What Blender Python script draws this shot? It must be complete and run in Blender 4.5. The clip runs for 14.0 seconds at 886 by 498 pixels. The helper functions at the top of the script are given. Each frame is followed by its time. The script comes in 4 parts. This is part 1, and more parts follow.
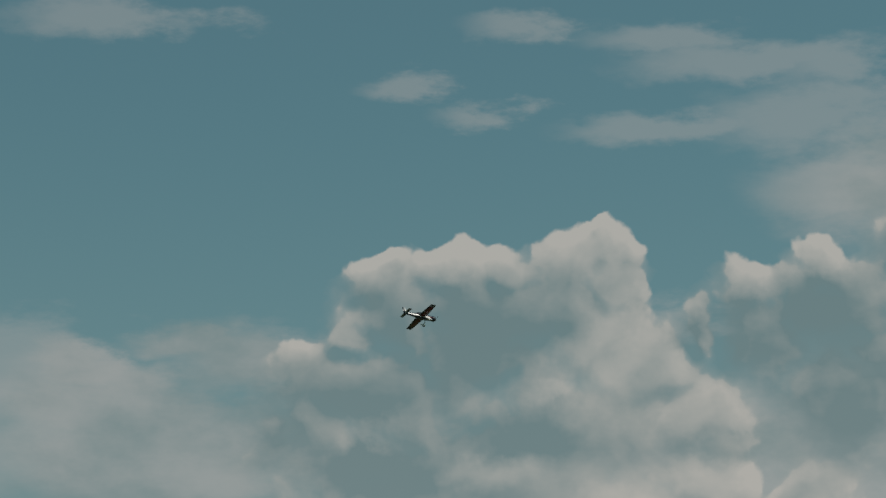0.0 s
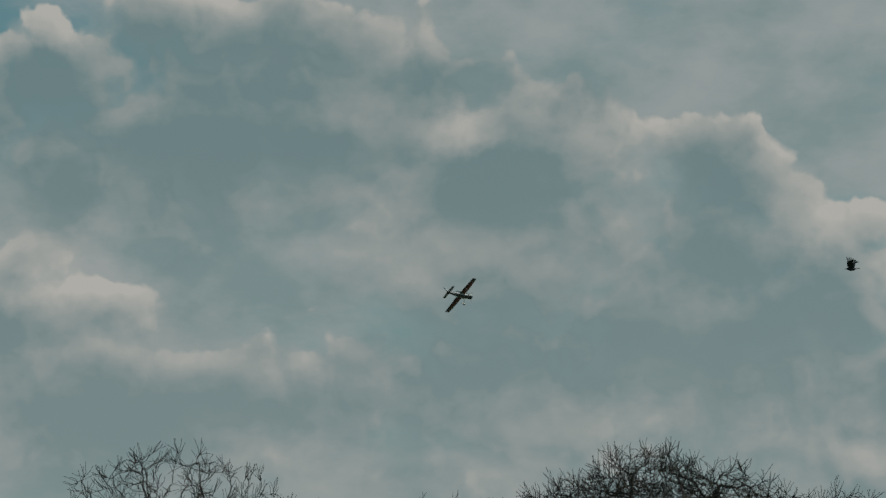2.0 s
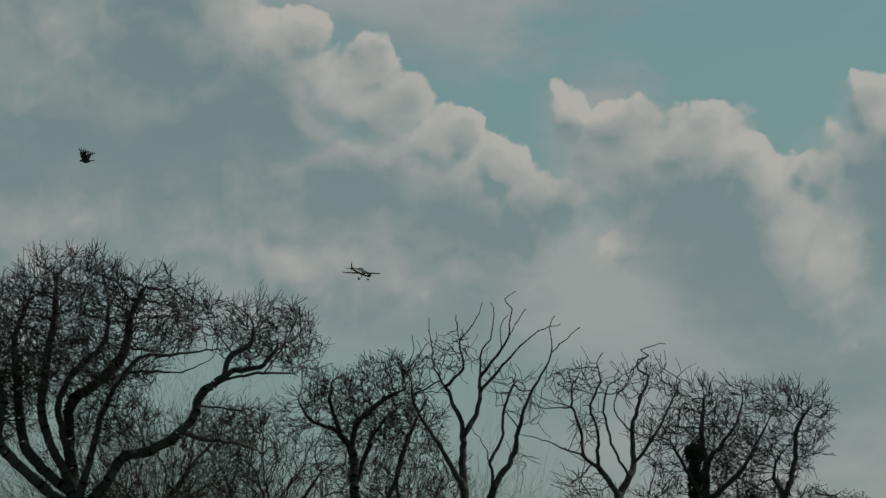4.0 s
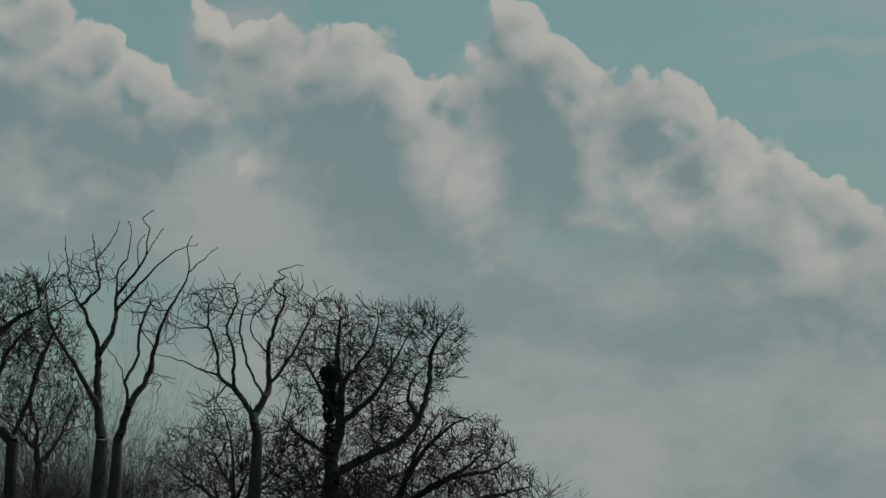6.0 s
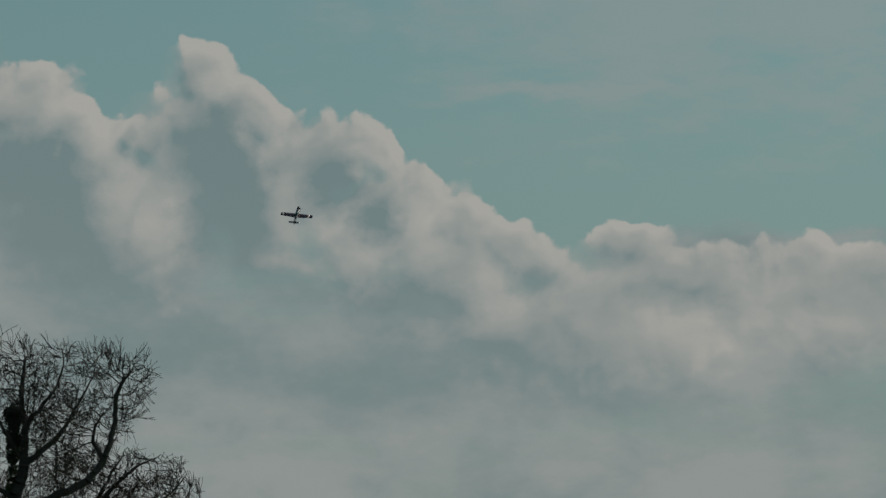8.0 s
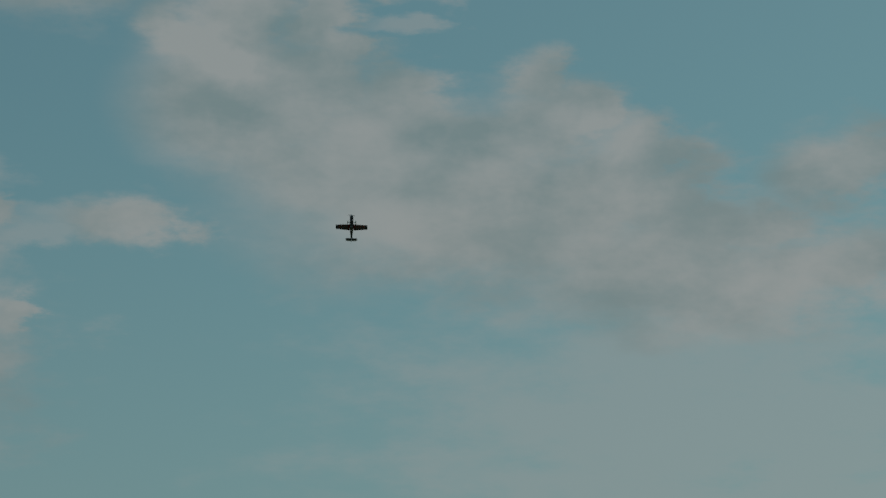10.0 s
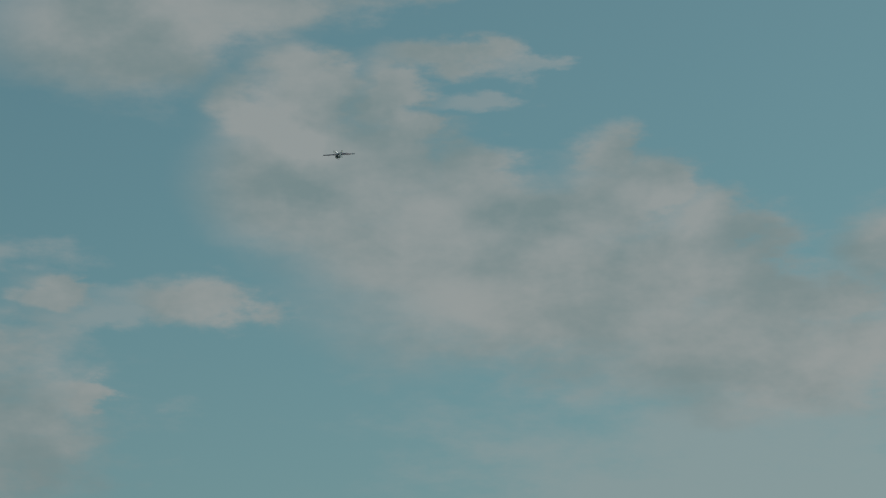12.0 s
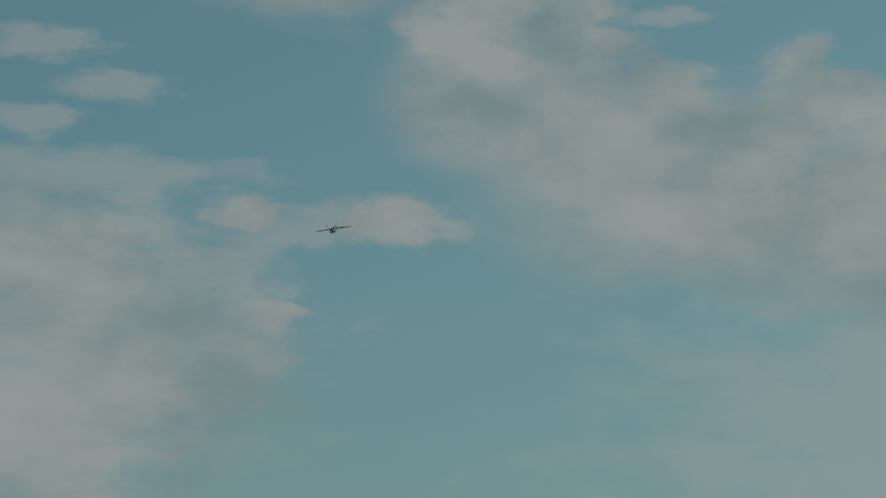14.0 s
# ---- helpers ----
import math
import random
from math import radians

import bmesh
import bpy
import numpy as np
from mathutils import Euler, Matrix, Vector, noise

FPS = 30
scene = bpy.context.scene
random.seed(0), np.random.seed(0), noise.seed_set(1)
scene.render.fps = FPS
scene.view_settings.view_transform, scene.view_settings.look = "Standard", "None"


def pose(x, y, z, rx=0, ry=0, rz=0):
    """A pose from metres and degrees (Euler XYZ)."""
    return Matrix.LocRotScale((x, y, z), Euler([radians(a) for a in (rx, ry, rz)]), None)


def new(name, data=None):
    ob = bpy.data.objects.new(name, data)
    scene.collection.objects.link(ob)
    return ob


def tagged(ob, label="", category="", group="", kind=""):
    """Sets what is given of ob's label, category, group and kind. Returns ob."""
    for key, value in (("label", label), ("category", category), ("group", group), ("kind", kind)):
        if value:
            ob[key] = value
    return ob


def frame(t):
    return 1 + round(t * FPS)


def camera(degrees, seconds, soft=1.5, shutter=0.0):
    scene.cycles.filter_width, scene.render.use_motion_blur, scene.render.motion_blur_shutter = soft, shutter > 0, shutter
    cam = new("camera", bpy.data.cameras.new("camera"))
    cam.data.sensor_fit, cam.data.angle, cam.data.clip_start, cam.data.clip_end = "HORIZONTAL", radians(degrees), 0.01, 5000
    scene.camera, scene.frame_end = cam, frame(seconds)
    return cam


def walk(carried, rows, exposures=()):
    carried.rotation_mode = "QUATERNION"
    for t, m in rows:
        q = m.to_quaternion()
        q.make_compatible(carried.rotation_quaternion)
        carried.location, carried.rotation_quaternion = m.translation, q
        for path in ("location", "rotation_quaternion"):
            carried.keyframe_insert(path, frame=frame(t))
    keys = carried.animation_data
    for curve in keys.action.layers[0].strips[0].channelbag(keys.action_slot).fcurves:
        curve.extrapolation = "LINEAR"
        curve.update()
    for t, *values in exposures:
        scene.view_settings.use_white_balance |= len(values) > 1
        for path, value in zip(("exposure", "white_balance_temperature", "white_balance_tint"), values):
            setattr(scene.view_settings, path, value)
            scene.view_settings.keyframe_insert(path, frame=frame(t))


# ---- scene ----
cam = camera(16.0, 14.0)
PATH = [
    (0, pose(0, 0, 1.6, 105.536, -0.179, -0.050)),
    (0.5, pose(0, 0, 1.6, 104.411, 0.022, -4.259)),
    (1, pose(0, 0, 1.6, 103.549, -0.012, -7.523)),
    (1.5, pose(0, 0, 1.6, 102.426, 0.117, -10.887)),
    (2, pose(0, 0, 1.6, 101.402, 0.092, -14.430)),
    (2.5, pose(0, 0, 1.6, 100.888, -0.250, -17.233)),
    (3, pose(0, 0, 1.6, 100.148, -0.079, -20.818)),
    (3.5, pose(0, 0, 1.6, 98.716, 0.078, -22.945)),
    (4, pose(0, 0, 1.6, 97.792, 0.083, -24.917)),
    (4.2, pose(0, 0, 1.6, 97.147, 0.125, -25.643)),
    (5.25, pose(0, 0, 1.6, 96.450, -0.000, -29.200)),
    (6.3, pose(0, 0, 1.6, 95.936, -0.048, -32.561)),
    (6.5, pose(0, 0, 1.6, 95.154, -0.123, -33.232)),
    (7, pose(0, 0, 1.6, 94.728, -0.039, -35.710)),
    (7.5, pose(0, 0, 1.6, 95.113, 0.039, -36.958)),
    (8, pose(0, 0, 1.6, 97.108, 0.133, -37.241)),
    (8.5, pose(0, 0, 1.6, 99.294, 0.012, -37.499)),
    (9, pose(0, 0, 1.6, 101.600, 0.132, -37.556)),
    (9.2, pose(0, 0, 1.6, 102.586, -0.005, -37.400)),
    (10.25, pose(0, 0, 1.6, 107.300, 0.095, -37.270)),
    (10.8, pose(0, 0, 1.6, 108.900, 0.189, -37.235)),
    (11.3, pose(0, 0, 1.6, 108.736, 0.122, -37.130)),
    (11.5, pose(0, 0, 1.6, 108.230, 0.336, -36.836)),
    (12, pose(0, 0, 1.6, 107.571, 0.269, -35.795)),
    (12.5, pose(0, 0, 1.6, 107.312, -0.178, -34.529)),
    (13, pose(0, 0, 1.6, 107.599, -0.244, -33.566)),
    (13.5, pose(0, 0, 1.6, 106.587, -0.164, -33.013)),
    (14, pose(0, 0, 1.6, 106.067, -0.171, -32.309)),
]
# the camera stops down a little as it tilts up into the bright sky
EXPOSURES = [(0, 0.0), (7, 0.0), (8, -0.16), (8.5, -0.19), (9.2, -0.19), (11.3, 0.0), (13, 0.0), (14, -0.05)]
walk(cam, PATH, EXPOSURES)

# ---- world: a spring sky with cumulus banks, haze near the horizon ----
# Directions are written as degrees right of +y and degrees above the horizon: (azimuth, elevation, half width, half height).
SUN_AZ, SUN_EL = 98.0, 47.0
BANK_ONE = [
    (-1.2, 15.1, 0.79, 0.70), (0.1, 15.1, 1.17, 0.82), (1.3, 15.1, 0.85, 0.70), (2.5, 15.2, 1.25, 0.82),
    (3.2, 14.8, 0.66, 0.70), (0.5, 13.7, 2.21, 1.47), (2.9, 13.7, 1.48, 1.44), (3.9, 13.5, 1.23, 1.07),
    (4.9, 12.4, 1.47, 0.94), (2.3, 12.3, 3.24, 1.58), (-1.7, 14.0, 0.69, 0.55), (-2.4, 13.1, 1.48, 0.94),
    (1.2, 14.3, 3.03, 1.02), (2.4, 14.5, 1.49, 1.19), (-0.9, 14.5, 1.36, 0.94), (1.2, 11.3, 4.84, 1.69),
    (-1.1, 12.7, 2.11, 1.44), (-1.5, 11.5, 2.31, 1.13), (-2.5, 12.2, 1.16, 1.03),
]
BANK_TWO = [
    (3.2, 15.3, 0.72, 0.82), (5.7, 14.9, 0.85, 0.64), (7.1, 15.1, 1.36, 0.70), (6.1, 13.8, 1.23, 1.19),
    (4.9, 14.1, 0.47, 0.51), (9.0, 15.5, 1.24, 0.94), (10.0, 13.6, 3.84, 2.60), (12.7, 13.9, 3.49, 2.15),
    (3.4, 10.8, 1.34, 0.76), (5.0, 11.3, 1.21, 0.64), (6.7, 11.0, 1.09, 0.64), (8.4, 10.3, 1.46, 0.64),
    (5.9, 9.5, 3.78, 1.47), (16.4, 13.2, 2.50, 1.90), (14.8, 12.5, 2.55, 1.47),
    (8.6, 8.2, 5.71, 1.36), (7.2, 14.3, 1.87, 1.02), (11.3, 15.3, 3.05, 0.90), (5.4, 10.3, 3.45, 0.90),
    (10.0, 8.7, 6.86, 1.24), (7.4, 12.5, 1.50, 1.24),
]
BANK_THREE = [
    (19.3, 13.1, 1.35, 1.07), (20.3, 12.3, 1.09, 0.94), (21.8, 11.5, 0.96, 0.70), (22.3, 11.8, 0.65, 0.51),
    (23.7, 11.1, 0.69, 0.60), (22.9, 10.7, 1.46, 0.94), (24.7, 9.8, 1.21, 0.76), (25.5, 10.0, 0.51, 0.43),
    (26.0, 9.3, 0.71, 0.70), (26.5, 8.5, 0.71, 0.94), (19.1, 10.0, 3.79, 2.71), (23.0, 8.3, 3.77, 2.03),
    (15.2, 11.5, 3.23, 2.26), (15.8, 8.5, 3.77, 2.03), (21.6, 10.3, 1.95, 1.36), (24.1, 8.9, 2.17, 1.36),
    (25.5, 8.1, 1.60, 1.47), (19.9, 11.3, 1.61, 1.36), (21.8, 10.9, 1.36, 0.92), (20.9, 11.9, 1.15, 0.92),
    (19.8, 12.8, 1.16, 0.92), (22.6, 11.1, 0.84, 0.62), (23.9, 10.4, 0.99, 0.77), (23.2, 10.9, 0.78, 0.62),
]
BANK_FOUR = [
    (27.2, 10.4, 0.61, 0.58), (28.3, 10.2, 0.83, 0.60), (29.4, 9.8, 0.96, 0.72), (30.3, 9.2, 0.77, 0.70),
    (31.0, 8.5, 0.77, 0.76), (29.1, 8.6, 1.94, 1.58), (31.7, 7.6, 0.83, 1.07), (30.4, 7.2, 1.71, 1.36),
    (33.3, 10.0, 0.83, 0.67), (32.1, 9.1, 0.64, 0.45), (32.9, 8.5, 1.08, 1.81), (27.2, 8.7, 0.71, 0.45),
    (28.5, 7.9, 0.95, 0.58), (28.3, 9.3, 1.46, 1.19), (30.1, 8.3, 1.58, 1.44), (31.3, 7.3, 1.45, 1.44),
    (33.0, 9.3, 0.96, 1.19),
]
BANK_FIVE = [
    (32.9, 10.3, 0.78, 0.70), (32.6, 9.4, 1.02, 1.01), (33.9, 9.5, 0.65, 0.58), (34.4, 8.9, 0.71, 0.70),
    (35.7, 8.8, 0.71, 0.67), (35.1, 8.8, 0.52, 0.51), (36.3, 8.2, 0.71, 0.64), (37.4, 7.6, 0.83, 0.64),
    (38.6, 7.2, 0.83, 0.58), (40.6, 7.2, 0.90, 0.70), (29.7, 9.8, 0.83, 0.70), (30.6, 9.0, 0.77, 0.70),
    (31.0, 7.9, 1.60, 1.36), (33.8, 7.7, 2.28, 1.69), (31.6, 9.2, 0.36, 0.33), (33.1, 8.7, 1.58, 1.31),
    (34.8, 8.1, 1.45, 1.19), (36.2, 7.4, 1.45, 1.07), (30.1, 8.7, 1.45, 1.44), (37.7, 7.0, 1.59, 0.56),
    (41.6, 6.6, 2.96, 0.85), (44.3, 6.4, 2.60, 0.90),
]
BANK_SIX = [
    (35.5, 8.8, 0.96, 0.70), (36.6, 8.1, 0.83, 0.67), (37.7, 7.4, 0.83, 0.72), (38.8, 7.0, 0.95, 0.67),
    (44.6, 5.8, 3.00, 1.20), (37.3, 6.7, 2.16, 1.24), (38.5, 5.7, 2.27, 1.02), (35.7, 7.1, 1.57, 1.56),
    (31.7, 7.5, 0.83, 1.56), (31.3, 8.6, 0.83, 0.82), (34.2, 8.4, 1.45, 1.44), (36.3, 7.6, 1.58, 1.19),
    (37.8, 6.6, 1.48, 1.02), (40.4, 5.6, 3.20, 1.30), (35.0, 8.4, 1.33, 1.31), (32.3, 7.6, 1.45, 1.68),
]
DRIFT = [
    (32.3, 20.0, 1.02, 0.84), (33.2, 20.7, 0.96, 0.66), (34.8, 20.3, 0.83, 0.78), (35.3, 19.8, 0.61, 0.52),
    (33.4, 19.1, 1.57, 1.01), (36.5, 18.8, 1.20, 0.66), (39.1, 19.2, 0.76, 0.60), (40.0, 18.5, 0.95, 0.72),
    (41.0, 17.8, 0.94, 0.78), (41.6, 17.0, 0.94, 0.78), (37.6, 17.9, 2.37, 1.18), (38.4, 16.6, 3.02, 1.07),
    (45.2, 17.7, 0.88, 0.66), (45.0, 15.7, 0.81, 0.52), (43.5, 16.5, 0.81, 0.55), (33.2, 19.8, 1.45, 1.13),
    (34.7, 19.1, 1.70, 0.97), (36.3, 18.1, 2.26, 0.97), (39.0, 18.1, 1.92, 1.07), (40.3, 17.1, 1.91, 1.18),
    (34.3, 18.2, 1.69, 0.97), (42.1, 16.1, 1.90, 0.97),
]
SOFT_LOW = [
    (36.1, 4.7, 8.30, 1.73), (42.2, 6.9, 2.02, 0.62), (44.1, 6.8, 1.43, 0.55), (42.3, 5.3, 3.56, 1.73),
    (32.0, 4.3, 5.92, 1.36), (41.2, 2.4, 5.91, 1.97), (33.0, 1.9, 7.09, 2.22),
]
SOFT_MID = [
    (9.7, 7.9, 5.96, 1.97), (15.8, 6.8, 5.95, 1.48), (23.0, 7.1, 4.17, 1.11), (5.7, 9.2, 5.98, 2.71),
    (28.0, 9.8, 1.32, 1.23), (24.1, 13.0, 5.09, 1.36), (26.8, 14.0, 3.16, 1.48), (19.9, 14.1, 5.24, 1.60),
    (14.7, 14.0, 4.87, 1.48), (14.6, 15.9, 5.98, 2.05), (9.9, 16.5, 3.54, 1.23), (22.6, 15.3, 6.39, 1.75),
    (15.2, 11.9, 5.46, 2.36), (10.1, 11.1, 5.23, 2.05),
]
WISPS_HIGH = [
    (4.3, 19.3, 1.50, 0.35), (5.9, 18.9, 2.37, 0.37), (0.9, 18.0, 0.99, 0.22), (3.9, 17.7, 1.61, 0.30),
    (7.1, 17.8, 1.98, 0.74), (7.4, 16.6, 1.60, 0.74), (1.6, 19.6, 1.13, 0.27), (-0.7, 18.5, 0.87, 0.25),
    (-6.4, 19.6, 1.88, 0.35), (7.7, 18.7, 1.37, 0.49),
]
WISPS_LOW = [
    (4.2, 14.3, 0.85, 0.37), (-9.2, 13.3, 3.64, 0.86),
]
PUFFS_RIGHT = [
    (29.9, 21.5, 3.17, 1.23), (32.2, 22.3, 2.55, 0.86), (29.2, 22.8, 2.56, 0.99), (36.0, 21.0, 1.52, 0.32),
    (34.7, 22.6, 1.79, 0.49), (31.4, 16.7, 0.93, 0.37), (29.2, 14.9, 0.61, 0.31), (44.4, 17.4, 1.11, 0.74),
]
PUFFS_LAST = [
    (31.3, 16.6, 1.17, 0.47), (28.5, 16.7, 0.74, 0.32), (25.5, 15.8, 2.46, 1.11), (26.3, 14.5, 2.56, 1.11),
    (25.0, 12.5, 2.42, 1.60),
]
STREAK = [
    (39.4, 9.9, 2.76, 0.20), (40.8, 10.0, 1.32, 0.15), (41.1, 16.3, 4.06, 1.11), (38.1, 16.5, 2.22, 0.99),
    (43.9, 15.5, 2.94, 0.86), (30.6, 16.6, 1.60, 0.27), (29.3, 15.1, 0.29, 0.20), (42.3, 12.7, 6.53, 3.39),
]
SOFT_EAST = [
    (27.9, 7.0, 3.42, 1.44), (23.8, 7.3, 3.42, 1.44), (30.5, 5.5, 4.33, 1.75), (19.6, 8.6, 4.15, 2.05),
]
SOFT_FIRST = [
    (10.0, 11.8, 5.46, 2.05), (5.3, 12.0, 2.94, 1.23), (8.6, 8.9, 6.24, 1.64),
]
# lobes where sunlit brightness is painted on the clouds
SUNLIT_ONE = [
    (3.2, 13.7, 0.73, 1.30), (4.2, 13.1, 0.85, 0.71), (2.2, 12.9, 0.55, 0.28), (-1.4, 12.4, 0.73, 0.35),
    (0.9, 11.4, 1.08, 0.33), (5.3, 11.4, 1.57, 0.33), (-1.7, 14.0, 0.61, 0.47), (2.7, 15.5, 0.98, 0.59),
    (0.2, 15.4, 0.86, 0.47), (-1.2, 15.3, 0.61, 0.47),
]
SUNLIT_TWO = [
    (3.1, 13.3, 1.33, 1.06), (4.8, 12.6, 1.33, 0.71), (5.0, 11.2, 1.57, 0.53), (3.4, 10.8, 1.08, 0.59),
    (7.7, 10.8, 1.20, 0.47), (14.8, 13.4, 0.85, 0.33), (5.7, 15.0, 0.73, 0.47),
    (7.1, 15.2, 0.86, 0.41),
]
SUNLIT_THREE = [
    (21.5, 11.7, 1.57, 0.71), (23.2, 10.6, 1.32, 0.83), (24.4, 9.8, 1.32, 0.71), (25.9, 8.9, 0.96, 0.83),
    (22.5, 7.6, 0.95, 0.47),
]
SUNLIT_FOUR = [
    (29.8, 9.6, 1.44, 0.59), (31.3, 8.2, 0.72, 0.83), (27.5, 10.4, 0.72, 0.47), (27.9, 7.2, 0.60, 0.94),
]
SUNLIT_SIX = [
    (32.0, 7.5, 0.57, 0.92), (35.0, 7.6, 0.72, 0.71), (35.6, 6.9, 0.95, 0.71), (37.0, 7.3, 0.83, 0.71),
    (38.3, 6.3, 1.07, 0.71), (42.5, 5.4, 3.20, 1.20), (27.6, 7.4, 0.71, 0.94),
]
SUNLIT_FIVE = [
    (33.0, 10.0, 0.60, 0.47), (34.1, 9.1, 0.48, 0.71), (34.4, 8.0, 0.60, 0.94), (35.9, 8.7, 0.60, 0.59),
    (30.8, 8.9, 0.60, 0.71), (36.9, 7.7, 0.72, 0.59),
]
SUNLIT_SEVEN = [
    (32.3, 20.0, 0.88, 0.59), (33.2, 19.4, 0.75, 0.47), (35.2, 19.9, 0.50, 0.47), (40.6, 18.2, 0.87, 0.59),
]
# lobes where shade is painted on the clouds
SHADED_ONE = [
    (-1.1, 13.4, 1.94, 1.54), (0.8, 13.9, 1.58, 1.18), (-3.2, 12.4, 0.97, 0.94), (1.2, 12.1, 1.69, 0.83),
    (7.3, 13.8, 1.82, 1.65), (-1.3, 11.6, 1.57, 0.71), (4.8, 14.0, 0.49, 0.41),
]
SHADED_TWO = [
    (9.5, 14.6, 1.83, 1.30), (11.9, 14.9, 2.20, 1.30), (5.3, 13.9, 0.67, 0.71), (10.0, 12.8, 3.03, 1.65),
    (7.9, 12.6, 1.57, 1.06), (9.4, 11.2, 0.96, 0.47), (11.0, 9.8, 2.00, 0.90), (12.1, 10.6, 1.92, 0.83), (10.0, 8.7, 5.82, 1.13),
    (14.2, 9.5, 3.44, 1.23), (6.2, 9.8, 1.77, 0.62),
]
SHADED_THREE = [
    (19.3, 12.8, 1.33, 1.30), (18.5, 11.3, 2.41, 1.54), (21.0, 9.7, 2.16, 1.42), (17.3, 10.0, 3.12, 1.54),
    (15.7, 12.5, 1.70, 1.20), (14.5, 14.6, 2.20, 0.80), (17.4, 14.3, 1.60, 0.70), (17.8, 9.2, 3.40, 0.80), (23.1, 8.9, 1.79, 0.71),
]
SHADED_FOUR = [
    (29.5, 8.3, 1.43, 1.06), (20.1, 9.3, 2.39, 1.42), (25.8, 8.3, 1.91, 0.83), (30.4, 6.9, 0.95, 0.94),
    (33.1, 8.7, 0.60, 1.06),
]
SHADED_SIX = [
    (33.2, 7.6, 0.95, 1.42), (34.4, 6.3, 1.07, 0.83), (29.8, 7.4, 1.31, 1.30), (36.3, 6.1, 1.31, 0.59),
    (39.0, 6.5, 0.59, 0.47), (36.0, 7.6, 0.48, 0.47),
]
SHADED_FIVE = [
    (33.1, 8.6, 0.84, 1.06), (30.1, 8.1, 0.95, 0.94), (35.3, 8.1, 0.60, 0.47),
]
SHADED_SEVEN = [
    (33.3, 18.5, 0.50, 0.35), (34.1, 20.2, 0.38, 0.35), (37.3, 18.3, 1.37, 0.59), (39.5, 17.2, 0.74, 0.71),
]
SOFT_WEST = [
    (-3.5, 13.5, 1.58, 0.72), (-6.1, 12.6, 2.95, 0.82), (-4.8, 13.8, 0.95, 0.39), (-5.0, 11.6, 4.40, 1.23),
    (-6.7, 13.4, 1.27, 0.46),
]
SOFT_SOUTH = [
    (37.9, 16.9, 4.51, 1.75), (42.1, 15.6, 3.84, 1.13), (33.3, 18.8, 2.17, 1.54), (35.7, 17.5, 2.80, 1.23),
]
WISPS_SOUTH = [
    (25.8, 17.3, 2.97, 0.39), (24.5, 18.2, 1.12, 0.31), (25.9, 18.9, 1.06, 0.25), (29.7, 16.2, 1.35, 0.22),
    (28.9, 14.9, 0.86, 0.27), (27.4, 13.3, 0.73, 0.31), (24.4, 19.7, 0.75, 0.31),
]
WISPS_RIGHT = [
    (37.4, 20.8, 0.63, 0.22), (36.5, 20.2, 0.76, 0.17), (30.0, 16.3, 1.35, 0.27),
]


class Nodes:
    """Short ways to add nodes to a tree."""

    def __init__(self, tree):
        self.tree = tree

    def add(self, kind, **settings):
        node = self.tree.nodes.new(kind)
        for key, value in settings.items():
            setattr(node, key, value)
        return node

    def put(self, socket, value):
        if isinstance(value, bpy.types.NodeSocket):
            self.tree.links.new(value, socket)
        else:
            socket.default_value = value

    def math(self, op, a, b=0.0, c=0.0, clamp=False):
        n = self.add("ShaderNodeMath", operation=op, use_clamp=clamp)
        for i, v in enumerate((a, b, c)):
            self.put(n.inputs[i], v)
        return n.outputs[0]

    def vec(self, op, a, b=(0, 0, 0), c=(0, 0, 0)):
        n = self.add("ShaderNodeVectorMath", operation=op)
        for i, v in enumerate((a, b, c)):
            if i < len(n.inputs):
                self.put(n.inputs[i], v)
        return n.outputs["Value"] if op in ("LENGTH", "DOT_PRODUCT") else n.outputs["Vector"]

    def step(self, value, low, high, to_low=0.0, to_high=1.0):
        n = self.add("ShaderNodeMapRange", interpolation_type="SMOOTHSTEP")
        for i, v in enumerate((value, low, high, to_low, to_high)):
            self.put(n.inputs[i], v)
        return n.outputs[0]

    def mix(self, factor, a, b):
        n = self.add("ShaderNodeMix", data_type="RGBA")
        self.put(n.inputs[0], factor)
        self.put(n.inputs[6], a)
        self.put(n.inputs[7], b)
        return n.outputs[2]

    def noise(self, vector, scale, detail=4.0, rough=0.55):
        n = self.add("ShaderNodeTexNoise")
        self.put(n.inputs["Vector"], vector)
        n.inputs["Scale"].default_value, n.inputs["Detail"].default_value, n.inputs["Roughness"].default_value = scale, detail, rough
        return n

    def nearest(self, vector, lobes, smooth):
        """The smooth least distance to a list of lobes; 1 on a lobe's outline."""
        least = 9.0
        for a, e, wide, high in lobes:
            off = self.vec("MULTIPLY_ADD", vector, (1 / wide, 1 / high, 0), (-a / wide, -e / high, 0))
            least = self.math("SMOOTH_MIN", least, self.vec("LENGTH", off), smooth)
        return least


